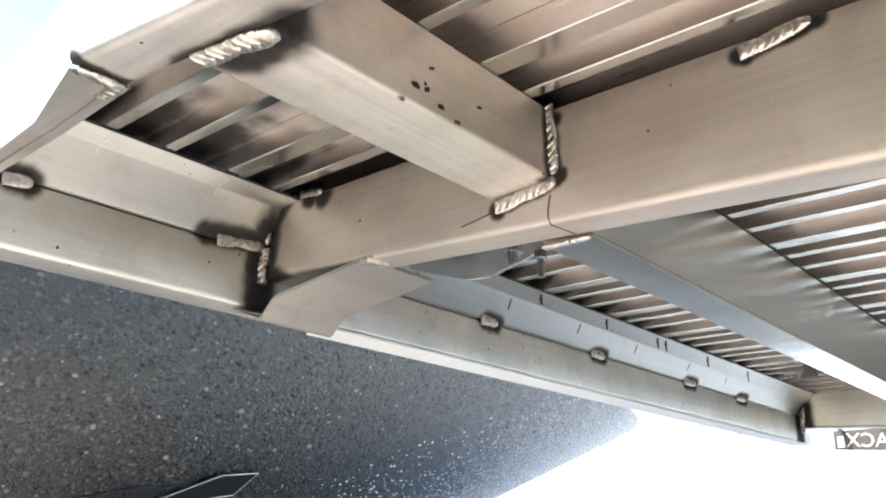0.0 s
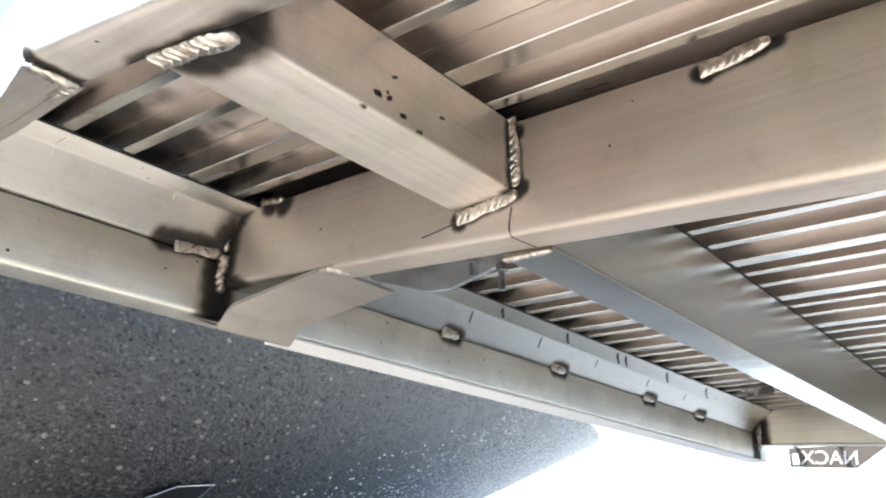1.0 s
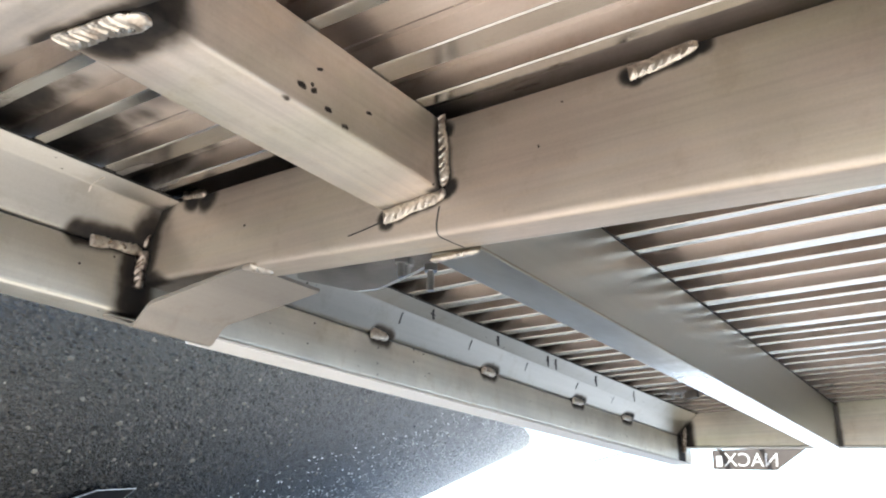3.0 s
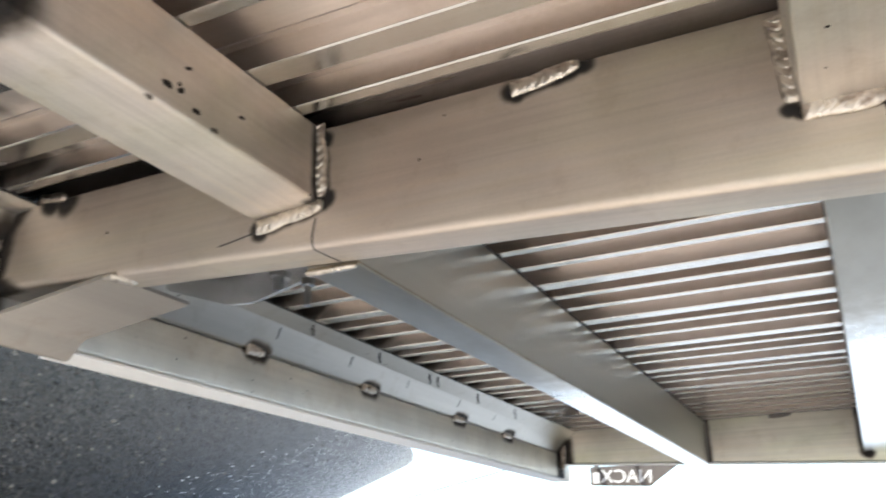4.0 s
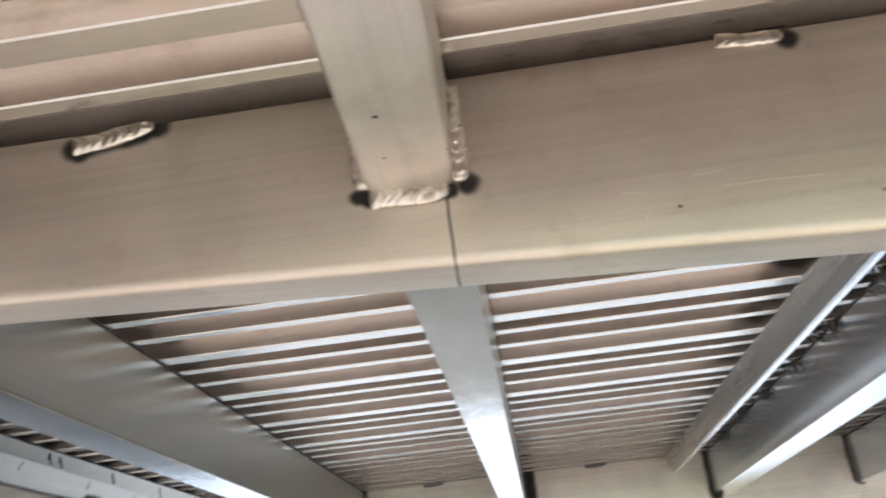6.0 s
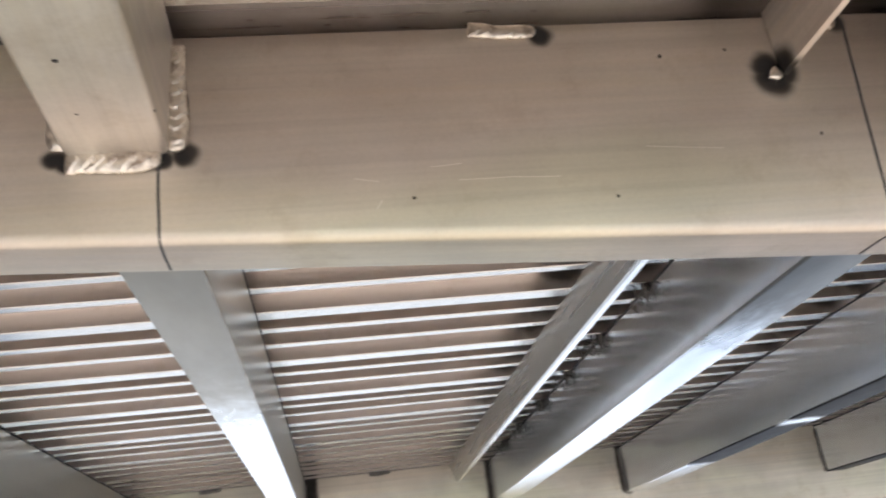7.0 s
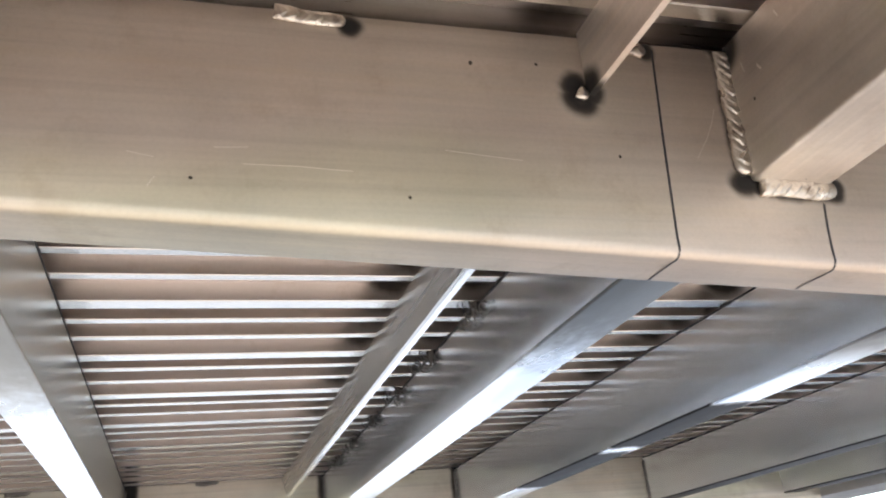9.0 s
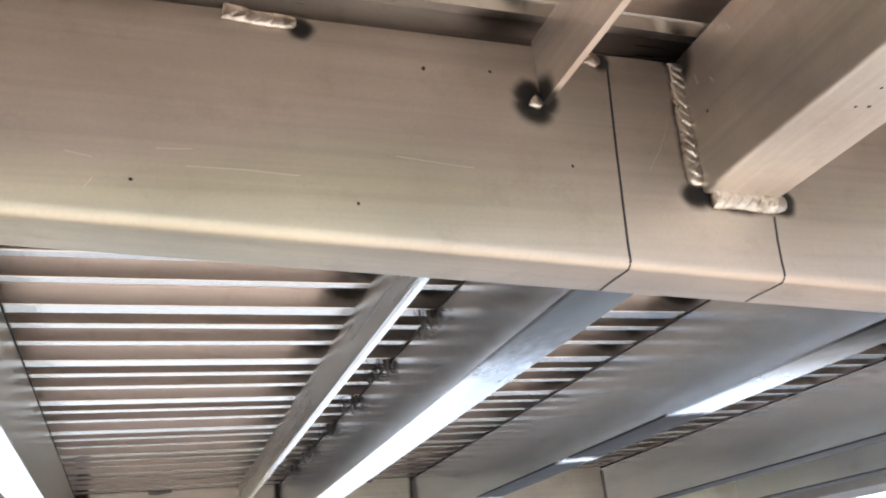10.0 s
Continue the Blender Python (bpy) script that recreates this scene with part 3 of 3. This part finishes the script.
for name, sec in (("web", [(0.11, 0.0), (0.15, 0.0), (0.04, 0.377), (0, 0.377)]), ("flange", [(0.153, 0), (0.215, 0), (0.215, 0.03), (0.153, 0.03)])):
    bm = bmesh.new()
    loft(bm, [[P(7.148 - 0.0065 * y + u, y, 0.536 + v) for u, v in sec] for y in (0.39, 4, 8, 12, FAR_Y)])
    part(name, bm, ANGLE_METAL if name == "web" else banded_flange("clean angle flange", [(30, 40, 0.1)], (0.92, 0.94, 0.95)), bar, smooth=False)

# far cross beam
bm = bmesh.new()
rings = []
for x in (-3.9, -1, 2, 5, 8, 11, 14, 21):
    zb, zt = -0.034 - 0.0525 * x, 0.95
    rings.append([P(x, FAR_Y + v, zb + u) for v, u in box_outline(0.5, zt - zb, 0.05)])
loft(bm, rings)
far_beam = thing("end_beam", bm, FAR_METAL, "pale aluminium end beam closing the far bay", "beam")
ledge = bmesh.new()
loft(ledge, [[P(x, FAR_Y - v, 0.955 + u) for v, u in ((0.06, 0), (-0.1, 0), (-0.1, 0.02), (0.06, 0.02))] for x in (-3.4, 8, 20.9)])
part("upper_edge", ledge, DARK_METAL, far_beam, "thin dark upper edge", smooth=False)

# ---------------------------------------------------------------- left side
LEFT_X = -3.5
bm = bmesh.new()
loft(bm, [[P(LEFT_X - v, y, -0.2 + u) for v, u in box_outline(0.42, 0.6, 0.05)] for y in (-2.95, -1, 0, 4, 8, 12, 16.6)])
side = thing("side_channel", bm, LEFT_METAL, "grey aluminium side channel under the deck edge", "beam")
bm = bmesh.new()
rings = []
for y in (-2.82, -1, 0, 3, 6, 9, 12, FAR_Y - 0.02):
    fold = 0.86 - 0.012 * max(0.0, y)
    prof = [(LEFT_X, 0.412), (LEFT_X + 0.03, 0.44), (-3.31, fold - 0.02), (-3.29, fold), (-3.06, 0.885), (-3.05, 0.895), (-3.06, 0.908), (-3.36, 0.905), (-3.5, 0.92), (-3.5, 1.11), (-3.62, 1.11), (-3.62, 0.412)]
    rings.append([P(x, y, z) for x, z in prof])
loft(bm, rings)
rail = thing("side_rail", bm, RAIL_METAL, "aluminium side rail folded under the deck edge, tack welded", "rail")
# black strip drawn in for the shadow between rail and deck
gap_strip = bmesh.new()
loft(gap_strip, [[P(x, y, z) for x, z in ((-3.045, 0.896), (-3.03, 0.9), (-3.03, 0.911), (-3.3, 0.911), (-3.3, 0.909), (-3.052, 0.909))] for y in (-2.8, 4, 10, FAR_Y - 0.03)])
part("gap_shade", gap_strip, GAP_BLACK, rail, "thin black strip painting the shaded gap under the deck edge", smooth=False)
# pale strip added to show the flange underside as brightly lit
bm_strip = bmesh.new()
loft(bm_strip, [[P(LEFT_X - v, y, -0.2 + u) for v, u in ((-0.03, -0.03), (0.4, -0.03), (0.4, -0.006), (-0.03, -0.006))] for y in (0.95, 4, 8, 16.5)])
part("bottom_strip", bm_strip, plain("pale lit underside", (0.82, 0.82, 0.8), 0.4, 0, 0.06, 40, 0.05), side, "flat strip coloured pale as the channel's lit underside", smooth=False)

# ---------------------------------------------------------------- near bay
def stringer_near(corners, skew, label, y0=-2.9):
    """corners: lower left, lower right, upper right, upper left at the channel."""
    bm = bmesh.new()
    out = rounded(corners, 0.03, 4)
    loft(bm, [[P(x + skew * y, y, z) for x, z in out] for y in (-0.006, -1, -2, y0)])
    return thing("stringer", bm, NEAR_METAL, label, "beam", "stringers of the near bay")


n1 = stringer_near([(-0.53, 0.25), (0.07, 0.285), (0.05, FEET_Z), (-0.55, FEET_Z)], 0.0, "sooty aluminium box stringer with black weld spatter")
n2 = stringer_near([(3.38, 0.2), (3.86, 0.2), (3.88, FEET_Z), (3.36, FEET_Z)], -0.03, "dull aluminium box stringer with a stained lower face")
n3 = stringer_near([(8.085, -0.005), (8.6, -0.02), (8.64, FEET_Z), (8.12, FEET_Z)], 0.01, "dull aluminium box stringer beside a long weld")
bm = bmesh.new()
loft(bm, [[P(x - 0.02 * y, y, z) for x, z in ((7.155, 0.49), (7.195, 0.49), (7.195, FEET_Z), (7.155, FEET_Z))] for y in (-0.006, -1.4, -2.85)])
thing("bracket_plate", bm, NEAR_METAL, "flat aluminium plate welded on edge to the channel", "bracket", smooth=False)

bm = bmesh.new()
loft(bm, [[P(x, -3.42 + 0.125 * (x + 0.85) + v, 0.1 + u) for v, u in box_outline(0.36, 0.95, 0.06)] for x in (-0.86, 1, 4, 8, 12, 21)])
outer = thing("outer_beam", bm, OUTER_METAL, "aluminium outer beam with a cut and welded end", "beam")
corner = empty("corner_piece", P(-2.2, -3.1, 0.2), "tapered aluminium corner piece joining beam and side", "beam")
bm = bmesh.new()
loft(bm, [[P(*p) for p in ring] for ring in (
    [(-0.9, -3.38, 0.14), (-0.9, -3.1, 0.14), (-0.9, -3.1, 1.0), (-0.9, -3.38, 1.0)],
    [(-1.9, -3.14, 0.18), (-1.9, -3.02, 0.18), (-1.9, -3.02, 1.0), (-1.9, -3.14, 1.0)],
    [(-3.48, -3.0, 0.25), (-3.48, -2.94, 0.25), (-3.48, -2.94, 1.0), (-3.48, -3.0, 1.0)])])
part("plate", bm, OUTER_METAL, corner, smooth=False)
bm = bmesh.new()
loft(bm, [[P(x, y + v, z + u) for v, u in ((0, 0), (0.07, 0.0), (0.07, 0.03), (0, 0.03))] for x, y, z in ((-0.9, -3.097, 0.125), (-1.9, -3.017, 0.165), (-3.48, -2.937, 0.235))])
part("lower_lip", bm, OUTER_METAL, corner, "narrow folded lower lip", smooth=False)

# ---------------------------------------------------------------- gusset under the corner
gusset = bmesh.new()
lower = [(-2.0, 0.0, 0.045), (-3.11, -0.13, -0.165), (-3.16, -0.15, -0.21), (-3.26, -0.175, -0.36), (-3.31, -0.18, -0.375), (-3.36, -0.19, -0.355), (-3.64, -0.26, -0.25)]
upper = [(x, y, z + 0.035) for x, y, z in lower][::-1]
loft(gusset, [[P(x, y + 0.95 * k, z) for x, y, z in lower + upper] for k in (0, 1)])
thing("gusset_plate", gusset, GUSSET_METAL, "folded aluminium gusset plate under the corner", "bracket")

# ---------------------------------------------------------------- welds
def weld(parent, pts, r, seed, up=(0, -1, 0), label="", material=None, **kw):
    bm = bmesh.new()
    bead(bm, pts, r, seed, up=up, **kw)
    return part("weld_bead", bm, material or WELD_METAL, parent, label, smooth="all")


WEB_WELDS = [(n1, p, r) for p, r in zip(WELD_N1, (0.08, 0.062))] + [(n2, p, r) for p, r in zip(WELD_N2, (0.075, 0.075, 0.06))]
WEB_WELDS += [(n3, p, 0.07) for p in WELD_N3] + [(main, p, r) for p, r in zip(WELD_MAIN, (0.055, 0.045, 0.06, 0.045, 0.045))]
for k, (owner, path, r) in enumerate(WEB_WELDS):
    sooty = path[0][0] in (-2.984, 7.486)
    weld(owner, [web(x, z, -0.015) for x, z in path], r, k + 1, material=WELD_SOOTY if sooty else WELD_METAL)
for k, (path, r) in enumerate(zip(WELD_CORNER, (0.06, 0.07, 0.08))):
    weld(side, [web(x, z, -0.03) for x, z in path], r, 20 + k, label="sooty weld bead", material=WELD_SOOTY, flat=0.6)
SIDE_WELDS = [(-0.62, 0.4, -0.05, 0.47, 0.065), (-2.7, 0.37, -2.45, 0.4, 0.07)] + [(a, 0.41, b, 0.41, 0.075) for a, b in TACKS]
for k, (ya, za, yb, zb, r) in enumerate(SIDE_WELDS):
    weld(side, [(LEFT_X + 0.02, ya, za), (LEFT_X + 0.02, yb, zb)], r, 40 + k, up=(1, 0, 0))
weld(outer, [(-0.27, -2.98, 0.09), (0.0, -2.94, 0.085), (0.28, -2.88, 0.09)], 0.075, 60, up=(0, 0, -1))
weld(outer, [(-0.88, -3.38, 0.1), (-0.88, -3.08, 0.1)], 0.08, 61, up=(-0.4, 0, -1))
weld(outer, [(-1.2, -3.06, 0.15), (-0.95, -3.06, 0.12)], 0.045, 62, up=(0, 0, -1))
weld(s1, [(-0.3, 0.4, -0.1), (0.15, 0.4, -0.1)], 0.04, 63, up=(0, 0, -1))
weld(main, [(-2.0, -0.03, 0.04), (-1.95, 0.25, 0.04)], 0.06, 64, up=(0, 0, -1))
for k, x in enumerate((1.5, 5.22, 9.6)):
    weld(far_beam, [(x, FAR_Y - 0.05, 0.9), (x + 0.48, FAR_Y - 0.05, 0.91)], 0.06, 70 + k, material=BURR)
for k, (x, zb) in enumerate(((0.1, -0.05), (3.32, -0.03), (3.78, -0.03), (8.0, 0.02), (11.05, -0.1), (16.0, -0.15))):
    weld(far_beam, [(x, FAR_Y - 0.03, zb), (x, FAR_Y - 0.03, 0.85)], 0.045, 80 + k, material=BURR)
weld(far_beam, [(-3.4, FAR_Y - 0.03, 0.65), (-3.42, FAR_Y - 0.03, 0.3), (-3.44, FAR_Y - 0.03, 0.0)], 0.07, 90, material=WELD_SOOTY)

# ---------------------------------------------------------------- marker lines
def ink(parent, a, b, w=0.012, t=0.002, n=(0, -1, 0), material=None, name="marker_line", label="black marker pen line"):
    bm = bmesh.new()
    a, b, n = Vector(a), Vector(b), Vector(n).normalized()
    d = (b - a).normalized()
    s = d.cross(n).normalized() * w / 2
    up = n * t
    c = a.lerp(b, 0.5) + s * 0.5
    loft(bm, [[P(*(q + s)), P(*(q - s)), P(*(q - s + up)), P(*(q + s + up))] for q in (a, c, b)])
    return part(name, bm, material or MARK_INK, parent, label, smooth=False)


for xa, za, xb, x1 in ((0.042, 0.168, 0.016, 0.05), (3.812, 0.13, 3.818, 3.81), (7.634, 0.852, 7.526, 7.515), (8.541, -0.128, 8.504, 8.48)):
    zb = channel_z(xb)
    ink(main, web(xa, za, 0.0), web(xb, zb + 0.045, 0.0), 0.014)
    bend = [(0.0, 0.05)] + [(0.06 - 0.06 * math.cos(a), 0.005 - 0.06 * math.sin(a)) for a in (0.0, 0.4, 0.8, 1.2, 1.57)]
    arc = bmesh.new()
    loft(arc, [[P(xb + u, v - k * 0.003, zb + z - k * 0.003) for u, k in ((-0.0065, -1), (0.0065, -1), (0.0065, 1), (-0.0065, 1))] for v, z in bend])
    part("marker_line", arc, MARK_INK, main, "black marker pen line", smooth=False)
    ink(main, (xb, 0.05, zb - 0.056), (x1, 0.34, channel_z(x1) - 0.056), 0.013, n=(0, 0, -1))
ink(main, web(-0.86, 0.1, 0.0), web(-0.482, 0.16, 0.0), 0.012)
def lip_z(x, y):
    """The underside of the rail's folded lip."""
    fold = 0.86 - 0.012 * max(0.0, y)
    return fold + (x + 3.29) / 0.23 * (0.885 - fold) - 0.003


def flank(y, k):
    """A place on the rail's leaning flank, from its foot (0) to the fold (1)."""
    fold = 0.84 - 0.012 * max(0.0, y)
    return (lerp(LEFT_X + 0.033, -3.307, k), y, lerp(0.44, fold, k))


for y in (4.5, 6.3, 8.0, 8.3, 10.0, 11.9):
    slant = 0.028 * (y + 5.2)
    ink(rail, (-3.09, y, lip_z(-3.09, y)), (-3.27, y + slant, lip_z(-3.27, y)), 0.03, 0.004, n=(0.1, 0, -1))
    ink(rail, (-3.17, y + 0.4 * slant - 0.06, lip_z(-3.17, y)), (-3.175, y + 0.4 * slant + 0.06, lip_z(-3.175, y)), 0.02, 0.005, n=(0.1, 0, -1))
# reflections of the lip's marker lines, drawn as dark lines on the flank
for y in (4.1, 5.9, 7.7, 9.7, 11.4):
    ink(rail, flank(y, 0.93), flank(y, 0.5), 0.022, 0.003, n=(1, 0, -0.45), label="painted reflection of a marker pen line")
for y in (-2.03, -0.8):
    ink(rail, (-3.12, y, lip_z(-3.12, y)), (-3.28, y, lip_z(-3.28, y)), 0.012, 0.006, (0.1, 0, -1), PALE, "scratch", "bright scribed scratch")
    ink(rail, flank(y, 0.99), flank(y, 0.85), 0.012, 0.004, (1, 0, -0.45), PALE, "scratch", "bright scribed scratch")
# fine scratches on the web and nicks along its lower edge
for path in ([(7.963, 0.47), (7.924, 0.371), (7.871, 0.272), (7.772, 0.128)], [(4.753, 0.006), (4.872, -0.019)], [(5.274, -0.036), (5.53, -0.036), (5.797, -0.05)],
             [(4.848, -0.17), (4.879, -0.121)], [(6.285, 0.096), (6.705, 0.058)], [(5.14, 0.047), (5.3, 0.057)]):
    for (xa, za), (xb, zb) in zip(path, path[1:]):
        ink(main, web(xa, za, 0.0), web(xb, zb, 0.0), 0.004, 0.0015, (0, -1, 0), FAINT, "scratch", "fine pale scratch")
for ya, za, yb, zb in ((-0.501, 0.8, -0.521, 0.75), (-0.709, 0.6, -0.713, 0.56), (-0.655, 0.45, -0.66, 0.43), (-0.274, 0.6, -0.295, 0.56), (-0.153, 0.7, -0.163, 0.63)):
    ink(n3, (8.1 + 0.038 * (za - 0.45), ya, za), (8.1 + 0.038 * (zb - 0.45), yb, zb), 0.008, 0.004, (-1, 0, 0), PALE, "scratch", "fine pale scratch")
for xa, xb, dz in ((-0.95, -0.7, 0.03), (-0.7, -0.5, 0.05), (0.9, 0.86, 0.02), (7.38, 7.45, 0.04), (7.62, 7.75, 0.03), (6.35, 6.45, 0.045), (7.45, 7.52, 0.02)):
    ink(main, web(xa, channel_z(xa) + dz, 0.004), web(xb, channel_z(xb) + dz + 0.02, 0.004), 0.01, 0.002, (0, -1, 0), BURR, "nick", "dark nick in the edge")

# ---------------------------------------------------------------- bolted plate behind the channel
def bolt(parent, x, y, z, length):
    bm = bmesh.new()
    for r, z0, z1, n in ((0.035, z - length, z, 10), (0.07, z - 0.02, z + 0.05, 6)):
        loft(bm, [[P(x + r * math.cos(6.2832 * i / n), y + r * math.sin(6.2832 * i / n), q) for i in range(n)] for q in (z0, z1)])
    return part("bolt", bm, ZINC, parent, "zinc plated bolt")


bm = bmesh.new()
out = rounded([(-2.9, 0.5), (-2.06, 0.22), (-1.76, 0.2), (-1.3, 0.3), (-0.92, 0.4), (-0.92, 0.905), (-2.9, 0.905)], 0.05, 4)
loft(bm, [[P(x, y, z) for x, z in out] for y in (1.55, 1.6)])
tab = thing("bolted_plate", bm, JOIST_METAL, "grey steel plate with two zinc bolts behind the channel", "bracket")
bolt(tab, -1.43, 1.5, 0.42, 0.16)
bolt(tab, -1.07, 1.5, 0.27, 0.22)

# ---------------------------------------------------------------- screw tips with drilling swarf
def swarf(k, x, y, z):
    rnd = random.Random(300 + k)
    base = empty("screw_tip", P(x, y, z), "screw tip with curled grey drilling swarf under the deck", "screw", "screw tips along the channel stringer")
    bm = bmesh.new()
    loft(bm, [[P(x + r * math.cos(0.785 * i), y + r * math.sin(0.785 * i), q) for i in range(8)] for r, q in ((0.05, FEET_Z + 0.02), (0.045, z), (0.008, z - 0.1))])
    part("screw", bm, BURR, base)
    for c in range(9):
        bm = bmesh.new()
        a0, r0 = rnd.uniform(0, 6), rnd.uniform(0.03, 0.09)
        ox, oy, oz = rnd.uniform(-0.14, 0.05), rnd.uniform(-0.4, 0.4), rnd.uniform(-0.05, 0.08)
        rings = []
        for i in range(15):
            q = a0 + i * 0.55
            rr = r0 * (1 - 0.03 * i)
            c0 = Vector((x + ox + rr * math.cos(q), y + oy + i * 0.012, z + oz + rr * math.sin(q) - i * 0.004))
            rings.append([P(*(c0 + Vector(o))) for o in ((0, -0.02, 0), (0.008, 0, 0.008), (0, 0.02, 0), (-0.008, 0, -0.008))])
        loft(bm, rings)
        part("swarf_curl", bm, BURR, base)
    return base


for k in range(8):
    y = 1.01 + (k + 0.5 * (k == 0)) * PITCH
    swarf(k, 8.0 - 0.0065 * y, y, 0.84)

# ---------------------------------------------------------------- things beyond the bed
SIGN_Y = 17.5
board = empty("sign_board", P(-2.2, SIGN_Y, -0.3), "dark board with mirrored white letters behind the end beam", "sign")
bm = bmesh.new()
loft(bm, [[P(x, y, z) for x, z in ((-3.24, -0.27), (-1.7, -0.36), (-0.9, 0.17), (-3.24, 0.2))] for y in (SIGN_Y, SIGN_Y + 0.06)])
part("board", bm, SIGN_DARK, board, smooth=False)
fc = bpy.data.curves.new("lettering", "FONT")
fc.body, fc.size, fc.extrude, fc.align_x, fc.align_y = "NACX", 0.047, 0.0004, "CENTER", "CENTER"
fo = new("lettering", fc)
bpy.context.view_layer.update()
me = bpy.data.meshes.new_from_object(fo.evaluated_get(bpy.context.evaluated_depsgraph_get()))
bpy.data.objects.remove(fo)
me.transform(Matrix.Translation(P(-2.28, SIGN_Y - 0.015, -0.1)) @ Matrix.Rotation(radians(90), 4, "X") @ Matrix.Rotation(radians(-3), 4, "Z") @ Matrix.Diagonal((-1, 1, 1, 1)))
me.materials.append(SIGN_WHITE)
lt = new("lettering", me)
lt.parent = board
lt.matrix_parent_inverse = board.matrix_basis.inverted()
tagged(lt, "mirrored white letters")
bm = bmesh.new()
box(bm, (-3.15, SIGN_Y - 0.018, -0.22), (-3.0, SIGN_Y - 0.004, 0.05))
part("letter_block", bm, SIGN_WHITE, board, "white block before the letters", smooth=False)
bm = bmesh.new()
loft(bm, [[P(x, y, z) for x, z in ((-4.15, -0.04), (-3.3, -0.25), (-3.26, 0.16), (-3.7, 0.25))] for y in (SIGN_Y - 0.03, SIGN_Y)])
part("side_plate", bm, SIGN_WHITE, board, "bent white plate at the end of the board", smooth=False)
for x in (-3.0, -2.0):
    bm = bmesh.new()
    loft(bm, [[P(x + o, y, z + d) for o, d in ((-0.06, 0), (0.06, 0), (0.06, 0.02), (-0.06, 0.02))] for y, z in ((FAR_Y + 0.5, 0.3), (SIGN_Y + 0.03, 0.15))])
    part("strap", bm, ZINC, board, "thin metal strap from the end beam", smooth=False)

# small bracket with bolts under the deck near the far corner
brk = empty("corner_bracket", P(-2.3, 12.7, 0.85), "small zinc bracket with two bolts under the deck", "bracket")
bm = bmesh.new()
box(bm, (-2.62, 12.5, 0.86), (-2.2, 12.75, 0.905))
part("plate", bm, ZINC, brk, smooth=False)
bolt(brk, -2.5, 12.6, 0.86, 0.12)
bolt(brk, -2.32, 12.6, 0.86, 0.12)
bm = bmesh.new()
box(bm, (-2.25, 12.6, 0.74), (-1.98, 12.72, 0.9))
part("clip", bm, BURR, brk, "dark clip under the bracket", smooth=False)

# thin white lip under the end beam, its brightness put into the colour
bm = bmesh.new()
loft(bm, [[P(x, FAR_Y - 0.04 + v, -0.085 - 0.0525 * x + u) for v, u in ((0, 0), (0.1, 0), (0.1, 0.035), (0, 0.035))] for x in (-3.5, 0, 6, 20.9)])
thing("flat_bar", bm, SIGN_WHITE, "white bar painting the lit lower edge of the end beam", "bar", smooth=False)

# ---------------------------------------------------------------- on the asphalt
# made-up strand from side channel to asphalt, drawing the ground's joint line
bm = bmesh.new()
a, b = Vector((-22.1, 23.8, -1.73)), Vector((-3.75, 13.2, -0.2))
loft(bm, [[P(*(q + Vector((0.012 * math.cos(v), 0, 0.012 * math.sin(v))))) for v in (0, 1.57, 3.14, 4.71)] for q in (a, a.lerp(b, 0.5) + Vector((0, 0, -0.03)), b)])
thing("cable", bm, BLACK, "thin dark line standing in for a joint in the ground", "cable")
tray = empty("tray", SLOPE @ P(-15, 6.6, -2.8), "shallow black metal tray with a thin bright rim on the asphalt", "tray")
RIM = [(5.0, -3.3), (7.9, -2.85), (8.4, -2.23), (7.2, -2.36)]
bm = bmesh.new()
loft(bm, [[SLOPE @ P(wall_x(y, z) + u, y, z) for y, z in RIM] for u in (-0.05, 0.15)])
part("pan", bm, BLACK, tray, smooth=False)
for (ya, za), (yb, zb) in zip(RIM, RIM[1:] + RIM[:1]):
    bm = bmesh.new()
    loft(bm, [[SLOPE @ P(wall_x(y, z) + 0.15 + u, y + w * 0.4, z + w) for u, w in ((0, 0), (0.04, 0), (0.04, 0.02), (0, 0.02))] for y, z in ((ya, za), (yb, zb))])
    part("rim", bm, ZINC, tray, "thin bright rim", smooth=False)
bm = bmesh.new()
loft(bm, [[SLOPE @ P(wall_x(y, z) + u, y, z) for y, z in ((3.0, -3.3), (5.3, -3.1), (5.76, -2.75), (4.97, -2.79), (3.8, -3.03))] for u in (-0.05, 0.1)])
thing("metal_sheet", bm, DARK_METAL, "dark metal sheet beside the tray on the asphalt", "sheet", smooth=False)
